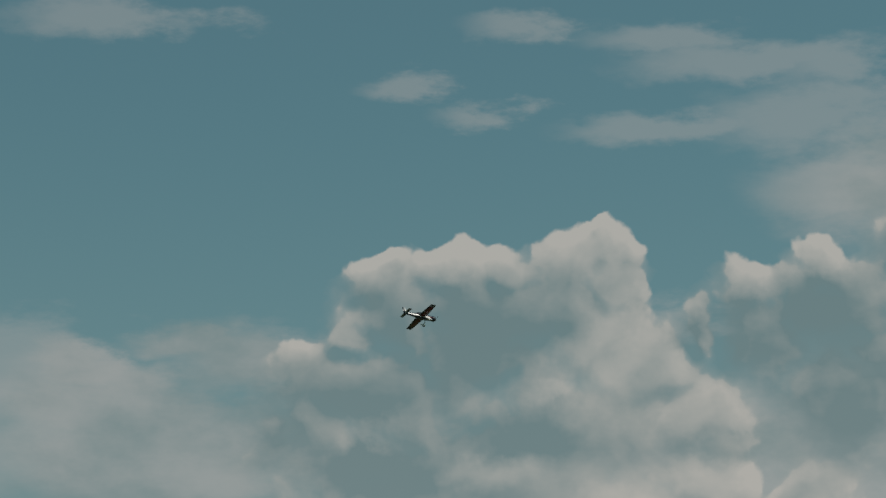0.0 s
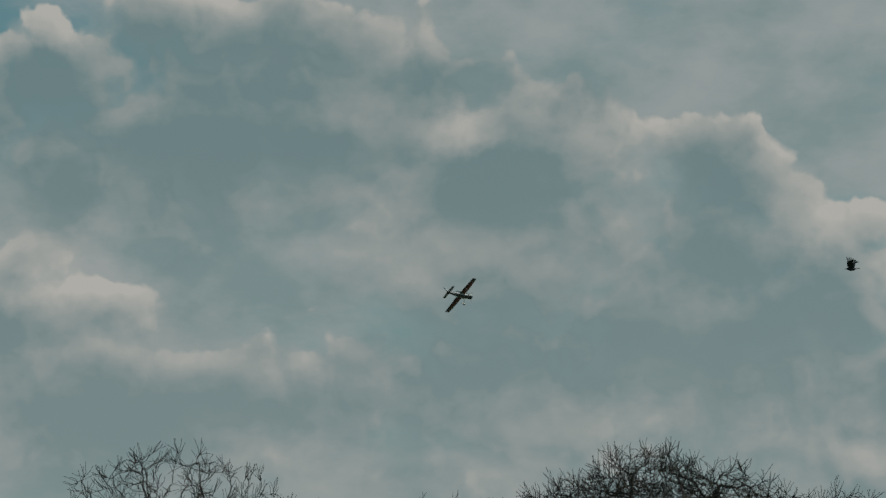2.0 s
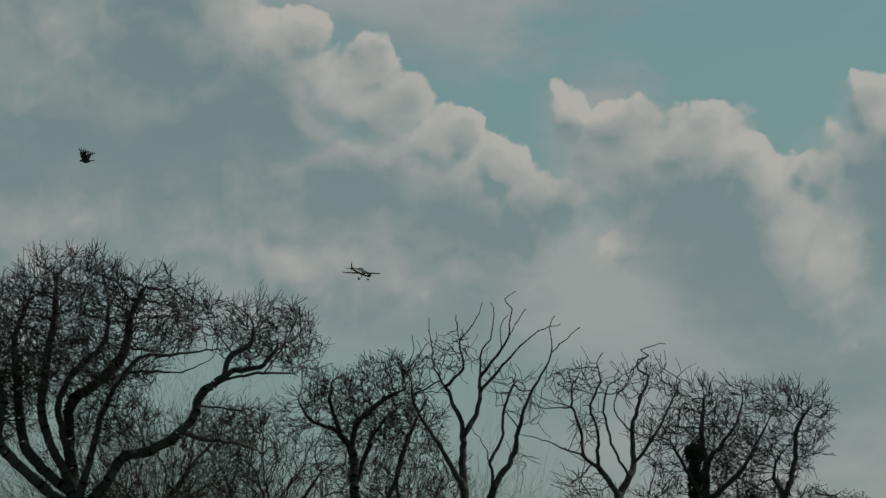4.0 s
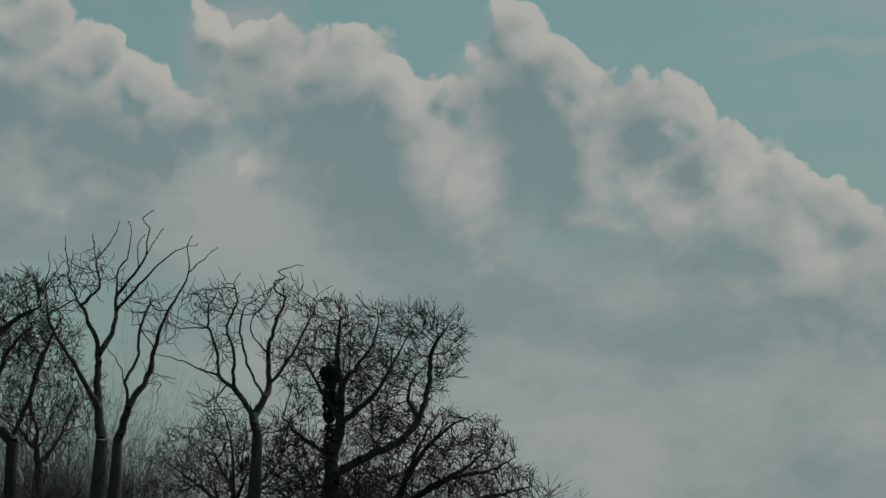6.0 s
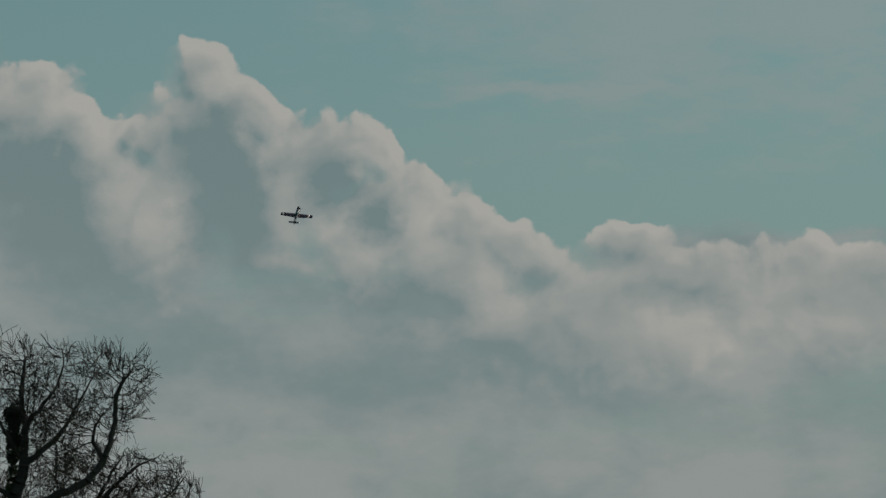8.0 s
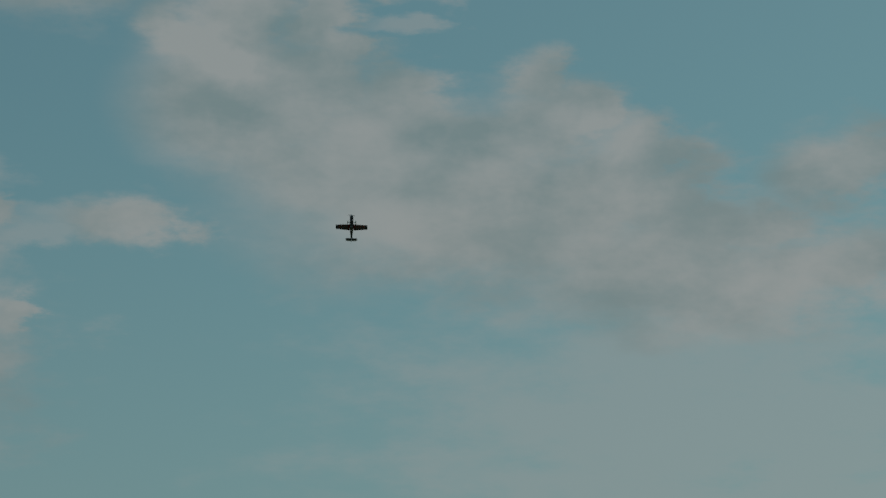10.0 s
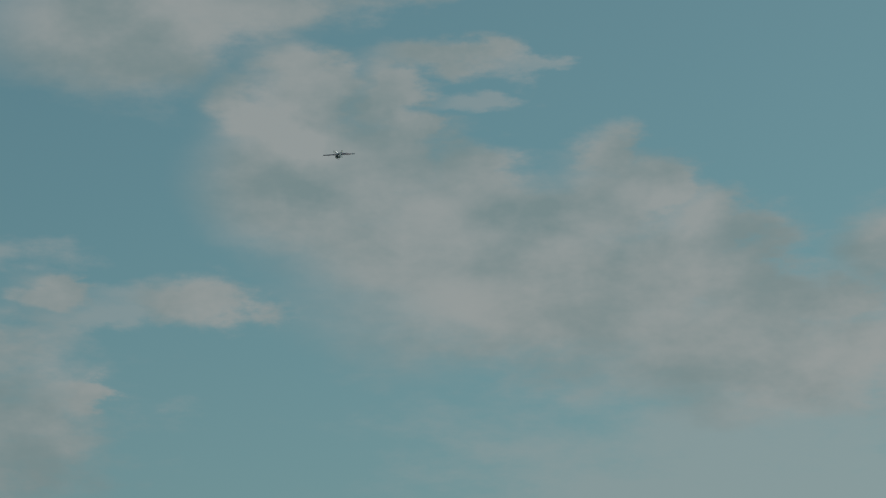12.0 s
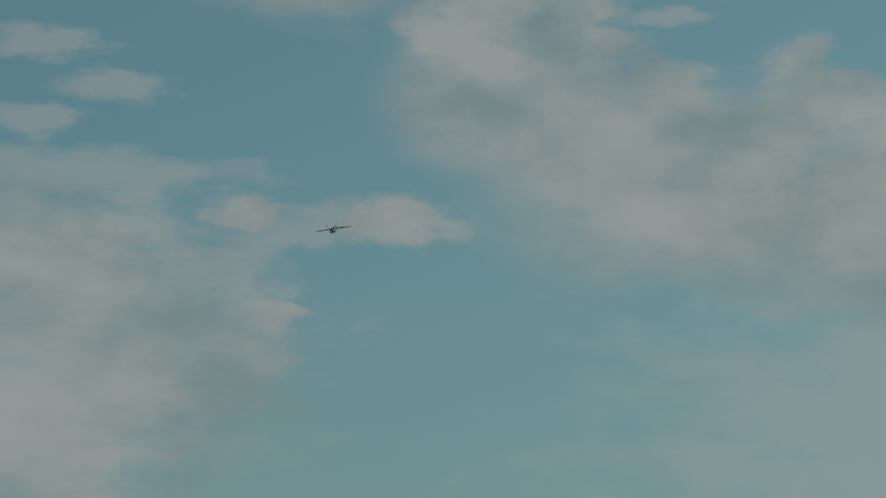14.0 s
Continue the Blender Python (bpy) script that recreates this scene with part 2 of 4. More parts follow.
def cumulus_field():
    """A node group: from a direction to the height of the cumulus relief there; 0 on its outline, 1 deep inside."""
    tree = bpy.data.node_groups.new("cumulus_field", "ShaderNodeTree")
    tree.interface.new_socket("Vector", in_out="INPUT", socket_type="NodeSocketVector")
    tree.interface.new_socket("Height", in_out="OUTPUT", socket_type="NodeSocketFloat")
    n = Nodes(tree)
    p = n.add("NodeGroupInput").outputs[0]
    warp = n.noise(p, 0.75, 6.0, 0.48).outputs["Color"]
    q = n.vec("MULTIPLY_ADD", n.vec("SUBTRACT", warp, (0.5, 0.5, 0.5)), (1.5, 1.3, 0), p)
    d = n.nearest(q, BANK_ONE + BANK_TWO + BANK_THREE + BANK_FOUR + BANK_FIVE + BANK_SIX, 0.4)
    puffs = n.add("ShaderNodeTexVoronoi", feature="SMOOTH_F1")
    n.put(puffs.inputs["Vector"], q)
    puffs.inputs["Scale"].default_value, puffs.inputs["Detail"].default_value = 1.15, 2.0
    puffs.inputs["Roughness"].default_value, puffs.inputs["Smoothness"].default_value = 0.5, 0.6
    d = n.math("MULTIPLY_ADD", n.math("SUBTRACT", puffs.outputs["Distance"], 0.38), 0.42, d)
    n.put(n.add("NodeGroupOutput").inputs[0], n.math("SUBTRACT", 1.0, d))
    return tree


def make_world():
    world = bpy.data.worlds.new("world")
    world.use_nodes = True
    scene.world = world
    world.node_tree.nodes.clear()
    n = Nodes(world.node_tree)
    way = n.add("ShaderNodeTexCoord").outputs["Generated"]
    split = n.add("ShaderNodeSeparateXYZ")
    n.put(split.inputs[0], way)
    az = n.math("MULTIPLY", n.math("ARCTAN2", split.outputs[0], split.outputs[1]), 57.2958)
    el = n.math("MULTIPLY", n.math("ARCSINE", split.outputs[2]), 57.2958)
    join = n.add("ShaderNodeCombineXYZ")
    n.put(join.inputs[0], az)
    n.put(join.inputs[1], el)
    p = join.outputs[0]

    sky = n.add("ShaderNodeTexSky", sky_type="NISHITA", sun_disc=False, sun_elevation=radians(SUN_EL), sun_rotation=radians(SUN_AZ))
    sky.air_density, sky.dust_density, sky.ozone_density = 1.0, 1.2, 1.6
    blue = n.vec("MULTIPLY", sky.outputs[0], SKY_TINT)

    # thin veils, wisps and haze
    streak = n.noise(n.vec("MULTIPLY", p, (0.40, 1.0, 0)), 1.2, 8.0, 0.62)
    q = n.vec("MULTIPLY_ADD", n.vec("SUBTRACT", streak.outputs["Color"], (0.5, 0.5, 0.5)), (3.0, 1.2, 0), p)
    ragged = n.math("MULTIPLY", n.math("SUBTRACT", streak.outputs[0], 0.5), 1.1)
    veil = n.step(n.math("ADD", ragged, n.nearest(q, SOFT_LOW + SOFT_MID + SOFT_EAST + SOFT_FIRST + SOFT_WEST + SOFT_SOUTH + DRIFT + PUFFS_RIGHT + PUFFS_LAST, 0.3)), 1.3, 0.45)
    wisp = n.step(n.math("MULTIPLY_ADD", ragged, 2.3, n.nearest(q, WISPS_HIGH + WISPS_LOW + WISPS_SOUTH + WISPS_RIGHT + STREAK, 0.3)), 1.4, 0.35)
    haze = n.step(el, 19.0, 1.0, 0.0, 0.8)
    low = n.mix(haze, blue, HAZE)
    mottle = n.noise(n.vec("MULTIPLY", p, (0.6, 1.0, 0)), 0.5, 5.0, 0.58).outputs[0]
    # sunlight and shade painted into the cloud colour by hand-placed bright and dark lobes
    near = n.vec("MULTIPLY_ADD", n.vec("SUBTRACT", n.noise(p, 0.9, 6.0, 0.6).outputs["Color"], (0.5, 0.5, 0.5)), (1.3, 1.1, 0), p)
    sunlit = n.step(n.nearest(near, SUNLIT_ONE + SUNLIT_TWO + SUNLIT_THREE + SUNLIT_FOUR + SUNLIT_FIVE + SUNLIT_SIX + SUNLIT_SEVEN, 0.2), 1.3, 0.15)
    shaded = n.step(n.nearest(near, SHADED_ONE + SHADED_TWO + SHADED_THREE + SHADED_FOUR + SHADED_FIVE + SHADED_SIX + SHADED_SEVEN, 0.2), 1.3, 0.2)
    light = n.math("MULTIPLY_ADD", sunlit, 0.5, n.step(mottle, 0.30, 0.66))
    tone = n.mix(n.math("MULTIPLY_ADD", shaded, -0.35, light, clamp=True), VEIL_DIM, VEIL_LIT)
    veiled = n.mix(n.math("MULTIPLY", wisp, 0.46), low, VEIL_LIT)
    veiled = n.mix(n.math("MULTIPLY", veil, 0.86), veiled, tone)

    # cumulus: sunlight painted into its colour where the relief falls away towards the sun
    field = cumulus_field()
    here, there = n.add("ShaderNodeGroup", node_tree=field), n.add("ShaderNodeGroup", node_tree=field)
    n.put(here.inputs[0], p)
    n.put(there.inputs[0], n.vec("ADD", p, (0.13, 0.29, 0)))
    height = here.outputs[0]
    fall = n.math("SUBTRACT", height, there.outputs[0])
    rim = n.step(height, 0.75, 0.0)
    lit = n.math("MULTIPLY_ADD", n.math("MULTIPLY", fall, n.math("MULTIPLY_ADD", rim, 0.95, 0.35)), 1.15, 0.27)
    lit = n.math("MULTIPLY_ADD", n.math("SUBTRACT", mottle, 0.5), 1.1, lit)
    lit = n.math("MULTIPLY_ADD", rim, 0.22, lit)
    lit = n.math("MULTIPLY_ADD", sunlit, 0.38, lit)
    lit = n.math("MULTIPLY_ADD", shaded, -0.44, lit, clamp=True)
    shade = n.mix(n.step(el, 15.0, 5.0), SHADE_HIGH, SHADE_LOW)
    colour = n.mix(lit, shade, CLOUD_LIT)
    soft = n.step(fall, -0.12, 0.16, 0.55, 0.07)
    cover = n.step(height, n.math("MULTIPLY", soft, -0.7), soft)
    whole = n.mix(n.math("MULTIPLY", cover, 0.93), veiled, colour)
    back = n.add("ShaderNodeBackground")
    n.put(back.inputs[0], whole)
    back.inputs[1].default_value = 0.1
    n.put(n.add("ShaderNodeOutputWorld").inputs[0], back.outputs[0])


# radiances for a background of strength 0.1
SKY_TINT = (0.55, 0.75, 0.56)
HAZE = (2.0, 2.55, 2.62, 1)
VEIL_DIM, VEIL_LIT = (1.9, 2.5, 2.52, 1), (3.15, 3.35, 3.28, 1)
SHADE_HIGH, SHADE_LOW, CLOUD_LIT = (1.42, 2.1, 2.18, 1), (1.88, 2.46, 2.52, 1), (4.3, 4.18, 3.86, 1)
make_world()

sun = new("sun", bpy.data.lights.new("sun", "SUN"))
sun.data.energy, sun.data.angle, sun.data.color = 1.6, radians(0.6), (1.0, 0.94, 0.85)
sun.matrix_world = pose(0, 0, 60, 90 - SUN_EL, 0, 180 - SUN_AZ)

# ---- materials ----


def material(name, colour, rough=0.7, metal=0.0, second=None, scale=4.0, bump=0.0, coat=0.0):
    """A surface of two mottled tones, with fine relief."""
    mat = bpy.data.materials.new(name)
    mat.use_nodes = True
    n = Nodes(mat.node_tree)
    base = mat.node_tree.nodes["Principled BSDF"]
    where = n.add("ShaderNodeTexCoord").outputs["Object"]
    grain = n.noise(where, scale, 8.0, 0.62)
    blotch = n.noise(where, scale * 0.17, 3.0, 0.5)
    tone = n.math("MULTIPLY_ADD", blotch.outputs[0], 0.6, n.math("MULTIPLY", grain.outputs[0], 0.4))
    n.put(base.inputs["Base Color"], n.mix(n.step(tone, 0.38, 0.62), (*colour, 1), (*(second or [c * 0.75 for c in colour]), 1)))
    n.put(base.inputs["Roughness"], n.math("MULTIPLY_ADD", grain.outputs[0], 0.2, rough - 0.1))
    base.inputs["Metallic"].default_value, base.inputs["Coat Weight"].default_value = metal, coat
    if bump:
        b = n.add("ShaderNodeBump")
        b.inputs["Strength"].default_value, b.inputs["Distance"].default_value = bump, 0.02
        n.put(b.inputs["Height"], grain.outputs[0])
        n.put(base.inputs["Normal"], b.outputs[0])
    return mat


BARK = material("bark", (0.034, 0.029, 0.025), 0.9, second=(0.065, 0.058, 0.05), scale=9.0, bump=0.6)
TWIG = material("twig", (0.030, 0.023, 0.019), 0.85, second=(0.05, 0.040, 0.032), scale=3.0)
IVY = material("ivy", (0.025, 0.040, 0.015), 0.6, second=(0.045, 0.065, 0.02), scale=8.0)
GRASS = material("grass", (0.06, 0.10, 0.03), 0.9, second=(0.10, 0.12, 0.05), scale=0.6, bump=0.5)
WHITE = material("white_film", (0.78, 0.78, 0.76), 0.30, second=(0.70, 0.70, 0.69), scale=6.0, coat=0.4)
RED = material("red_film", (0.16, 0.020, 0.022), 0.32, second=(0.12, 0.016, 0.02), scale=6.0, coat=0.3)
NAVY = material("navy_film", (0.020, 0.022, 0.040), 0.35, second=(0.028, 0.03, 0.05), scale=6.0, coat=0.3)
GREY = material("grey_film", (0.30, 0.31, 0.32), 0.35, second=(0.25, 0.26, 0.27), scale=6.0, coat=0.3)
RUBBER = material("rubber", (0.02, 0.02, 0.02), 0.85)
METAL = material("metal", (0.55, 0.55, 0.56), 0.3, metal=1.0)
SMOKED = material("smoked_canopy", (0.02, 0.025, 0.03), 0.06, coat=1.0)
FEATHER = material("black_feather", (0.012, 0.012, 0.014), 0.55, second=(0.022, 0.022, 0.026), scale=30.0)
HORN = material("dark_horn", (0.03, 0.028, 0.025), 0.5)


# ---- mesh helpers ----


def part(name, bm, mat, parent=None, label="", smooth=False):
    """One mesh object out of a bmesh, under its thing."""
    data = bpy.data.meshes.new(name)
    bm.to_mesh(data)
    bm.free()
    return finish(name, data, mat, parent, label, smooth)


def finish(name, data, mat, parent=None, label="", smooth=False):
    data.materials.append(mat)
    if smooth:
        data.polygons.foreach_set("use_smooth", [True] * len(data.polygons))
    ob = new(name, data)
    ob.parent = parent
    return tagged(ob, label)


def loft(rings, close=True):
    """A skin over rings of equally many points, capped at both ends."""
    bm = bmesh.new()
    made = [[bm.verts.new(p) for p in ring] for ring in rings]
    for a, b in zip(made, made[1:]):
        for i in range(len(a)):
            j = (i + 1) % len(a)
            bm.faces.new((a[i], a[j], b[j], b[i]))
    if close:
        bm.faces.new(list(reversed(made[0])))
        bm.faces.new(made[-1])
    bmesh.ops.recalc_face_normals(bm, faces=bm.faces)
    return bm


def oval(y, z, wide, high, count=16, square=2.0, x=0.0):
    """A ring across the y axis; square above 2 makes it boxier."""
    ring = []
    for i in range(count):
        a = 2 * math.pi * i / count
        c, s = math.cos(a), math.sin(a)
        ring.append((x + wide * math.copysign(abs(c) ** (2 / square), c), y, z + high * math.copysign(abs(s) ** (2 / square), s)))
    return ring


def section(x, front, chord, z, thick, t0=0.0, t1=1.0, upright=False):
    """A wing section at x from the share t0 to t1 of its chord."""
    up, down = [], []
    for i in range(7):
        t = t0 + (t1 - t0) * i / 6
        h = thick * chord * (2.6 * math.sqrt(t) * (1 - t) + 0.02)
        up.append((t, h))
        down.append((t, -h))
    ring = [(front - t * chord, h) for t, h in up] + [(front - t * chord, h) for t, h in reversed(down)]
    return [(h + 0.0, y, x + z) if upright else (x, y, z + h) for y, h in ring]


def tube(points, radii, sides=8):
    """A round bar along points."""
    rings = []
    for i, p in enumerate(points):
        p = Vector(p)
        d = (Vector(points[min(i + 1, len(points) - 1)]) - Vector(points[max(i - 1, 0)])).normalized()
        u = d.orthogonal().normalized()
        v = d.cross(u)
        rings.append([p + radii[i] * (math.cos(2 * math.pi * k / sides) * u + math.sin(2 * math.pi * k / sides) * v) for k in range(sides)])
    return loft(rings)


def frusta(starts, ends, r0, r1, sides):
    """Many tapered bars in one mesh."""
    starts, ends, r0, r1 = (np.asarray(a, float) for a in (starts, ends, r0, r1))
    d = ends - starts
    d /= np.maximum(np.linalg.norm(d, axis=1, keepdims=True), 1e-6)
    other = np.where(np.abs(d[:, 2:3]) < 0.8, [[0.0, 0.0, 1.0]], [[1.0, 0.0, 0.0]])
    u = np.cross(d, other)
    u /= np.linalg.norm(u, axis=1, keepdims=True)
    v = np.cross(d, u)
    n = len(starts)
    a = 2 * np.pi * np.arange(sides) / sides
    around = u[:, None] * np.cos(a)[None, :, None] + v[:, None] * np.sin(a)[None, :, None]
    low = starts[:, None] + around * r0[:, None, None]
    high = ends[:, None] + around * r1[:, None, None]
    verts = np.concatenate([low, high], 1).reshape(-1, 3)
    k = np.arange(sides)
    quad = np.stack([k, (k + 1) % sides, (k + 1) % sides + sides, k + sides], 1)
    faces = (quad[None] + (2 * sides * np.arange(n))[:, None, None]).reshape(-1, 4)
    data = bpy.data.meshes.new("bars")
    data.from_pydata(verts.tolist(), [], faces.tolist())
    return data


# ---- the ground ----


def make_ground():
    bm = bmesh.new()
    bmesh.ops.create_grid(bm, x_segments=90, y_segments=90, size=4000)
    for v in bm.verts:
        far = max(0.0, v.co.length - 350.0)
        v.co.z = 0.004 * far * noise.noise(v.co * 0.0016) if far else 0.0
    return tagged(part("ground", bm, GRASS, smooth=True), "rough green spring meadow reaching to the horizon", "ground", kind="structure")


make_ground()

# ---- bare trees ----


def grow(rng, stem, crown, count, step, reach, kill, up=0.05, gnarl=0.25, wood_parent=None):
    """Branches that grow from a stem towards scattered points in a crown of ellipsoids, until each is reached. Nodes and their parents."""
    share = np.array([a[3] * a[4] * a[5] for a in crown]) ** 0.75
    pick = rng.choice(len(crown), count, p=share / share.sum())
    ball = rng.normal(size=(count, 3))
    ball *= (rng.random((count, 1)) ** 0.30) / np.linalg.norm(ball, axis=1, keepdims=True)
    c = np.array(crown)[pick]
    goals = c[:, :3] + ball * c[:, 3:]
    nodes, parent = [np.array(p, float) for p in stem], list(wood_parent)
    near = np.full(count, 1e9)
    which = np.zeros(count, int)

    def look_at(first):
        fresh = np.array(nodes[first:])
        for i in range(0, len(fresh), 400):
            d = np.linalg.norm(goals[:, None] - fresh[None, i : i + 400], axis=2)
            k = d.argmin(1)
            m = d[np.arange(len(goals)), k]
            better = m < near
            near[better], which[better] = m[better], first + i + k[better]

    look_at(0)
    for turn in range(160):
        live = (near > kill) & (near < reach)
        if not live.any():
            if (near > kill).any() and turn < 40:
                live = near == near[near > kill].min()
            else:
                break
        first = len(nodes)
        for k in np.unique(which[live]):
            pull = goals[live & (which == k)] - nodes[k]
            d = (pull / np.linalg.norm(pull, axis=1, keepdims=True)).sum(0)
            d = d / (np.linalg.norm(d) + 1e-6) + gnarl * rng.normal(size=3)
            d[2] += up
            nodes.append(nodes[k] + step * d / np.linalg.norm(d))
            parent.append(int(k))
        look_at(first)
        stuck = live & (near > kill) & (rng.random(len(near)) < 0.05)
        near[stuck] = 0.0
    return np.array(nodes), np.array(parent)


def main_limbs(rng, stem, limbs, step, depth):
    """The stem and the main limbs as nodes with their parents; limbs wander gently in depth."""
    nodes, parent = [np.array(p, float) for p in stem], [-1] + list(range(len(stem) - 1))
    for course in limbs:
        x, z = course[0]
        last = min(range(len(nodes)), key=lambda k: math.hypot(nodes[k][0] - x, nodes[k][2] - z))
        y, lean = nodes[last][1], rng.uniform(-0.45, 0.45) * depth
        points = [np.array((nodes[last][0], nodes[last][2]))] + [np.array(p, float) for p in course[1:]]
        ends = [points[0]] + points + [points[-1]]
        for a, b, c, d in zip(ends, ends[1:], ends[2:], ends[3:]):
            n = max(1, round(np.linalg.norm(c - b) / step))
            for i in range(1, n + 1):
                t = i / n
                q = 0.5 * (2 * b + (c - a) * t + (2 * a - 5 * b + 4 * c - d) * t**2 + (3 * b - a - 3 * c + d) * t**3)
                q = q + rng.normal(size=2) * 0.10 * step
                y += (lean + rng.normal() * 0.3) * step
                nodes.append(np.array((q[0], y, q[1])))
                parent.append(last)
                last = len(nodes) - 1
    return nodes, parent


def bare_tree(name, label, az, far, fork, crown, count, seed, step, tip, twigs, sway=0.35, base=0.5, depth=0.8, group="", gnarl=0.25, up=0.05, ivy=0.0, wrist=2.25, limit=9.0, limbs=(), taper=0.008, spread=0.5):
    """A leafless tree at az degrees and far metres. fork: where its stem divides; crown: (across, height, half width, half height);
    limbs: the courses (across, height) of its main limbs, each leaving the wood nearest to its first point."""
    rng = np.random.default_rng(seed)
    tree = new(name)
    tree.matrix_world = pose(far * math.sin(radians(az)), far * math.cos(radians(az)), 0, 0, 0, -az)
    tagged(tree, label, "tree", group)
    n = max(4, int(fork[1] / step))
    stem = []
    for i in range(n + 1):
        t = i / n
        stem.append((fork[0] * t + sway * 0.3 * math.sin(4.2 * t + seed), sway * 0.3 * math.sin(3.1 * t + 2 * seed) * t, fork[1] * t - 0.1 * (1 - t)))
    lobes = [(x, rng.uniform(-0.25, 0.25) * w, z, w, w * depth, h) for x, z, w, h in crown]
    wood, wood_parent = main_limbs(rng, stem, limbs, step, depth)
    nodes, parent = grow(rng, wood, lobes, count, step, limit, step * 1.3, up, gnarl, wood_parent)
    # thin wands off the ends and sides
    kids = np.bincount(parent[1:], minlength=len(nodes))
    size = np.ones(len(nodes))
    for k in range(len(nodes) - 1, 0, -1):
        size[parent[k]] += size[k]
    out, out_p = [], []
    for k in range(len(wood), len(nodes)):
        if kids[k] == 0:
            many = twigs
        else:
            many = int(rng.random() + 0.13 * twigs) if size[k] < 40 else 0
        along = nodes[k] - nodes[parent[k]]
        along /= np.linalg.norm(along)
        for _ in range(many):
            d = along + spread * rng.normal(size=3)
            d[2] += 0.2
            at, last = nodes[k], k
            for _ in range(2 if kids[k] else 3):
                d = d / np.linalg.norm(d) + 0.24 * rng.normal(size=3) + (0, 0, 0.07)
                at = at + d / np.linalg.norm(d) * step * rng.uniform(0.8, 1.4)
                out.append(at)
                out_p.append(last)
                last = len(nodes) + len(out) - 1
    grown = len(nodes)
    nodes = np.concatenate([nodes, np.array(out).reshape(-1, 3)])
    parent = np.concatenate([parent, np.array(out_p, int)])
    area = np.zeros(len(nodes))
    for k in range(grown - 1, 0, -1):
        if area[k] == 0:
            area[k] = tip**wrist
        area[parent[k]] += area[k]
    area[grown:] = (0.75 * tip) ** wrist
    thick = area ** (1 / wrist)
    thick *= np.interp(thick, (2 * tip, 6 * tip), (1.0, 1.3))
    # the main limbs taper with the length that they still carry
    carried = np.zeros(len(wood))
    for k in range(len(wood) - 1, 0, -1):
        p = wood_parent[k]
        carried[p] = max(carried[p], carried[k] + np.linalg.norm(nodes[k] - nodes[p]))
    thick[: len(wood)] = np.maximum(thick[: len(wood)], 1.05 * tip + taper * carried**1.5) if len(limbs) else thick[: len(wood)]
    thick = np.minimum(thick, base)
    flare = nodes[:, 2] < 1.2
    thick[flare & (np.arange(len(nodes)) < len(stem))] *= 1.15
    a, b = nodes[parent[1:]], nodes[1:]
    r1 = thick[1:]
    r0 = np.minimum(thick[parent[1:]], r1 * 1.25)
    r0[: len(stem) - 1] = thick[parent[1 : len(stem)]]
    stem_mask = np.arange(len(r1)) < len(stem) - 1
    heavy = ((r1 > 4.2 * tip) | (np.arange(len(r1)) < len(wood) - 1)) & ~stem_mask
    fine = ~stem_mask & ~heavy
    finish("trunk", frusta(a[stem_mask], b[stem_mask], r0[stem_mask], r1[stem_mask], 9), BARK, tree, smooth=True)
    # each limb is followed back to where it leaves the stem
    root = np.arange(len(nodes))
    for k in range(len(stem), len(nodes)):
        root[k] = k if parent[k] < len(stem) else root[parent[k]]
    for limb in np.unique(root[1:][heavy]):
        m = heavy & (root[1:] == limb)
        finish("limb", frusta(a[m], b[m], r0[m], r1[m], 6), BARK, tree, smooth=True)
    tagged(finish("twig_mass", frusta(a[fine], b[fine], r0[fine], r1[fine], 3), TWIG, tree), "fine leafless twigs", kind="stuff")
    if ivy:
        leaves(tree, rng, [(fork[0], 0, ivy, 0.30, 0.28, 0.30), (fork[0], 0.1, ivy - 0.8, 0.22, 0.26, 0.7), (fork[0] * 0.9, 0, ivy - 2.2, 0.2, 0.24, 1.0), (fork[0] * 0.6, 0, ivy - 4.2, 0.22, 0.24, 1.2)], 1500)
    return tree


def leaves(tree, rng, lobes, count):
    """Small ivy leaves that clothe a trunk."""
    verts, faces = [], []
    for _ in range(count):
        x, y, z, w, d, h = lobes[rng.integers(len(lobes))]
        v = rng.normal(size=3)
        v *= rng.random() ** 0.4 / np.linalg.norm(v)
        c = np.array((x, y, z)) + v * (w, d, h)
        u, s = rng.normal(size=3), rng.normal(size=3)
        u *= 0.09 / np.linalg.norm(u)
        s *= 0.07 / np.linalg.norm(s)
        k = len(verts)
        verts += [c - u, c + s, c + u, c - s]
        faces.append((k, k + 1, k + 2, k + 3))
    data = bpy.data.meshes.new("ivy")
    data.from_pydata([tuple(v) for v in verts], [], faces)
    tagged(finish("ivy", data, IVY, tree, "dark green ivy"), kind="stuff")


def oak_tree(az, far, fork, crown, count, seed, ivy=0.0, label="spreading leafless oak with a dense twiggy rounded crown", limbs=()):
    return bare_tree("oak_tree", label, az, far, fork, crown, count, seed, 0.165, 0.0098, 6, group="trees at the field's edge", ivy=ivy, base=0.36, wrist=2.1, up=0.16, limbs=limbs, taper=0.0068, spread=0.38)


def tall_tree(az, far, fork, crown, count, seed, label="tall leafless tree with sparse crooked upright branches", limbs=()):
    return bare_tree("tall_tree", label, az, far, fork, crown, count, seed, 0.18, 0.0112, 2, group="trees at the field's edge", gnarl=0.42, up=0.15, base=0.28, wrist=2.25, limbs=limbs, taper=0.0075)


def shrub_tree(az, far, fork, crown, count, seed, label="slender leafless sapling with upright wands"):
    return bare_tree("sapling", label, az, far, fork, crown, count, seed, 0.24, 0.009, 3, group="saplings", up=0.3, base=0.10)


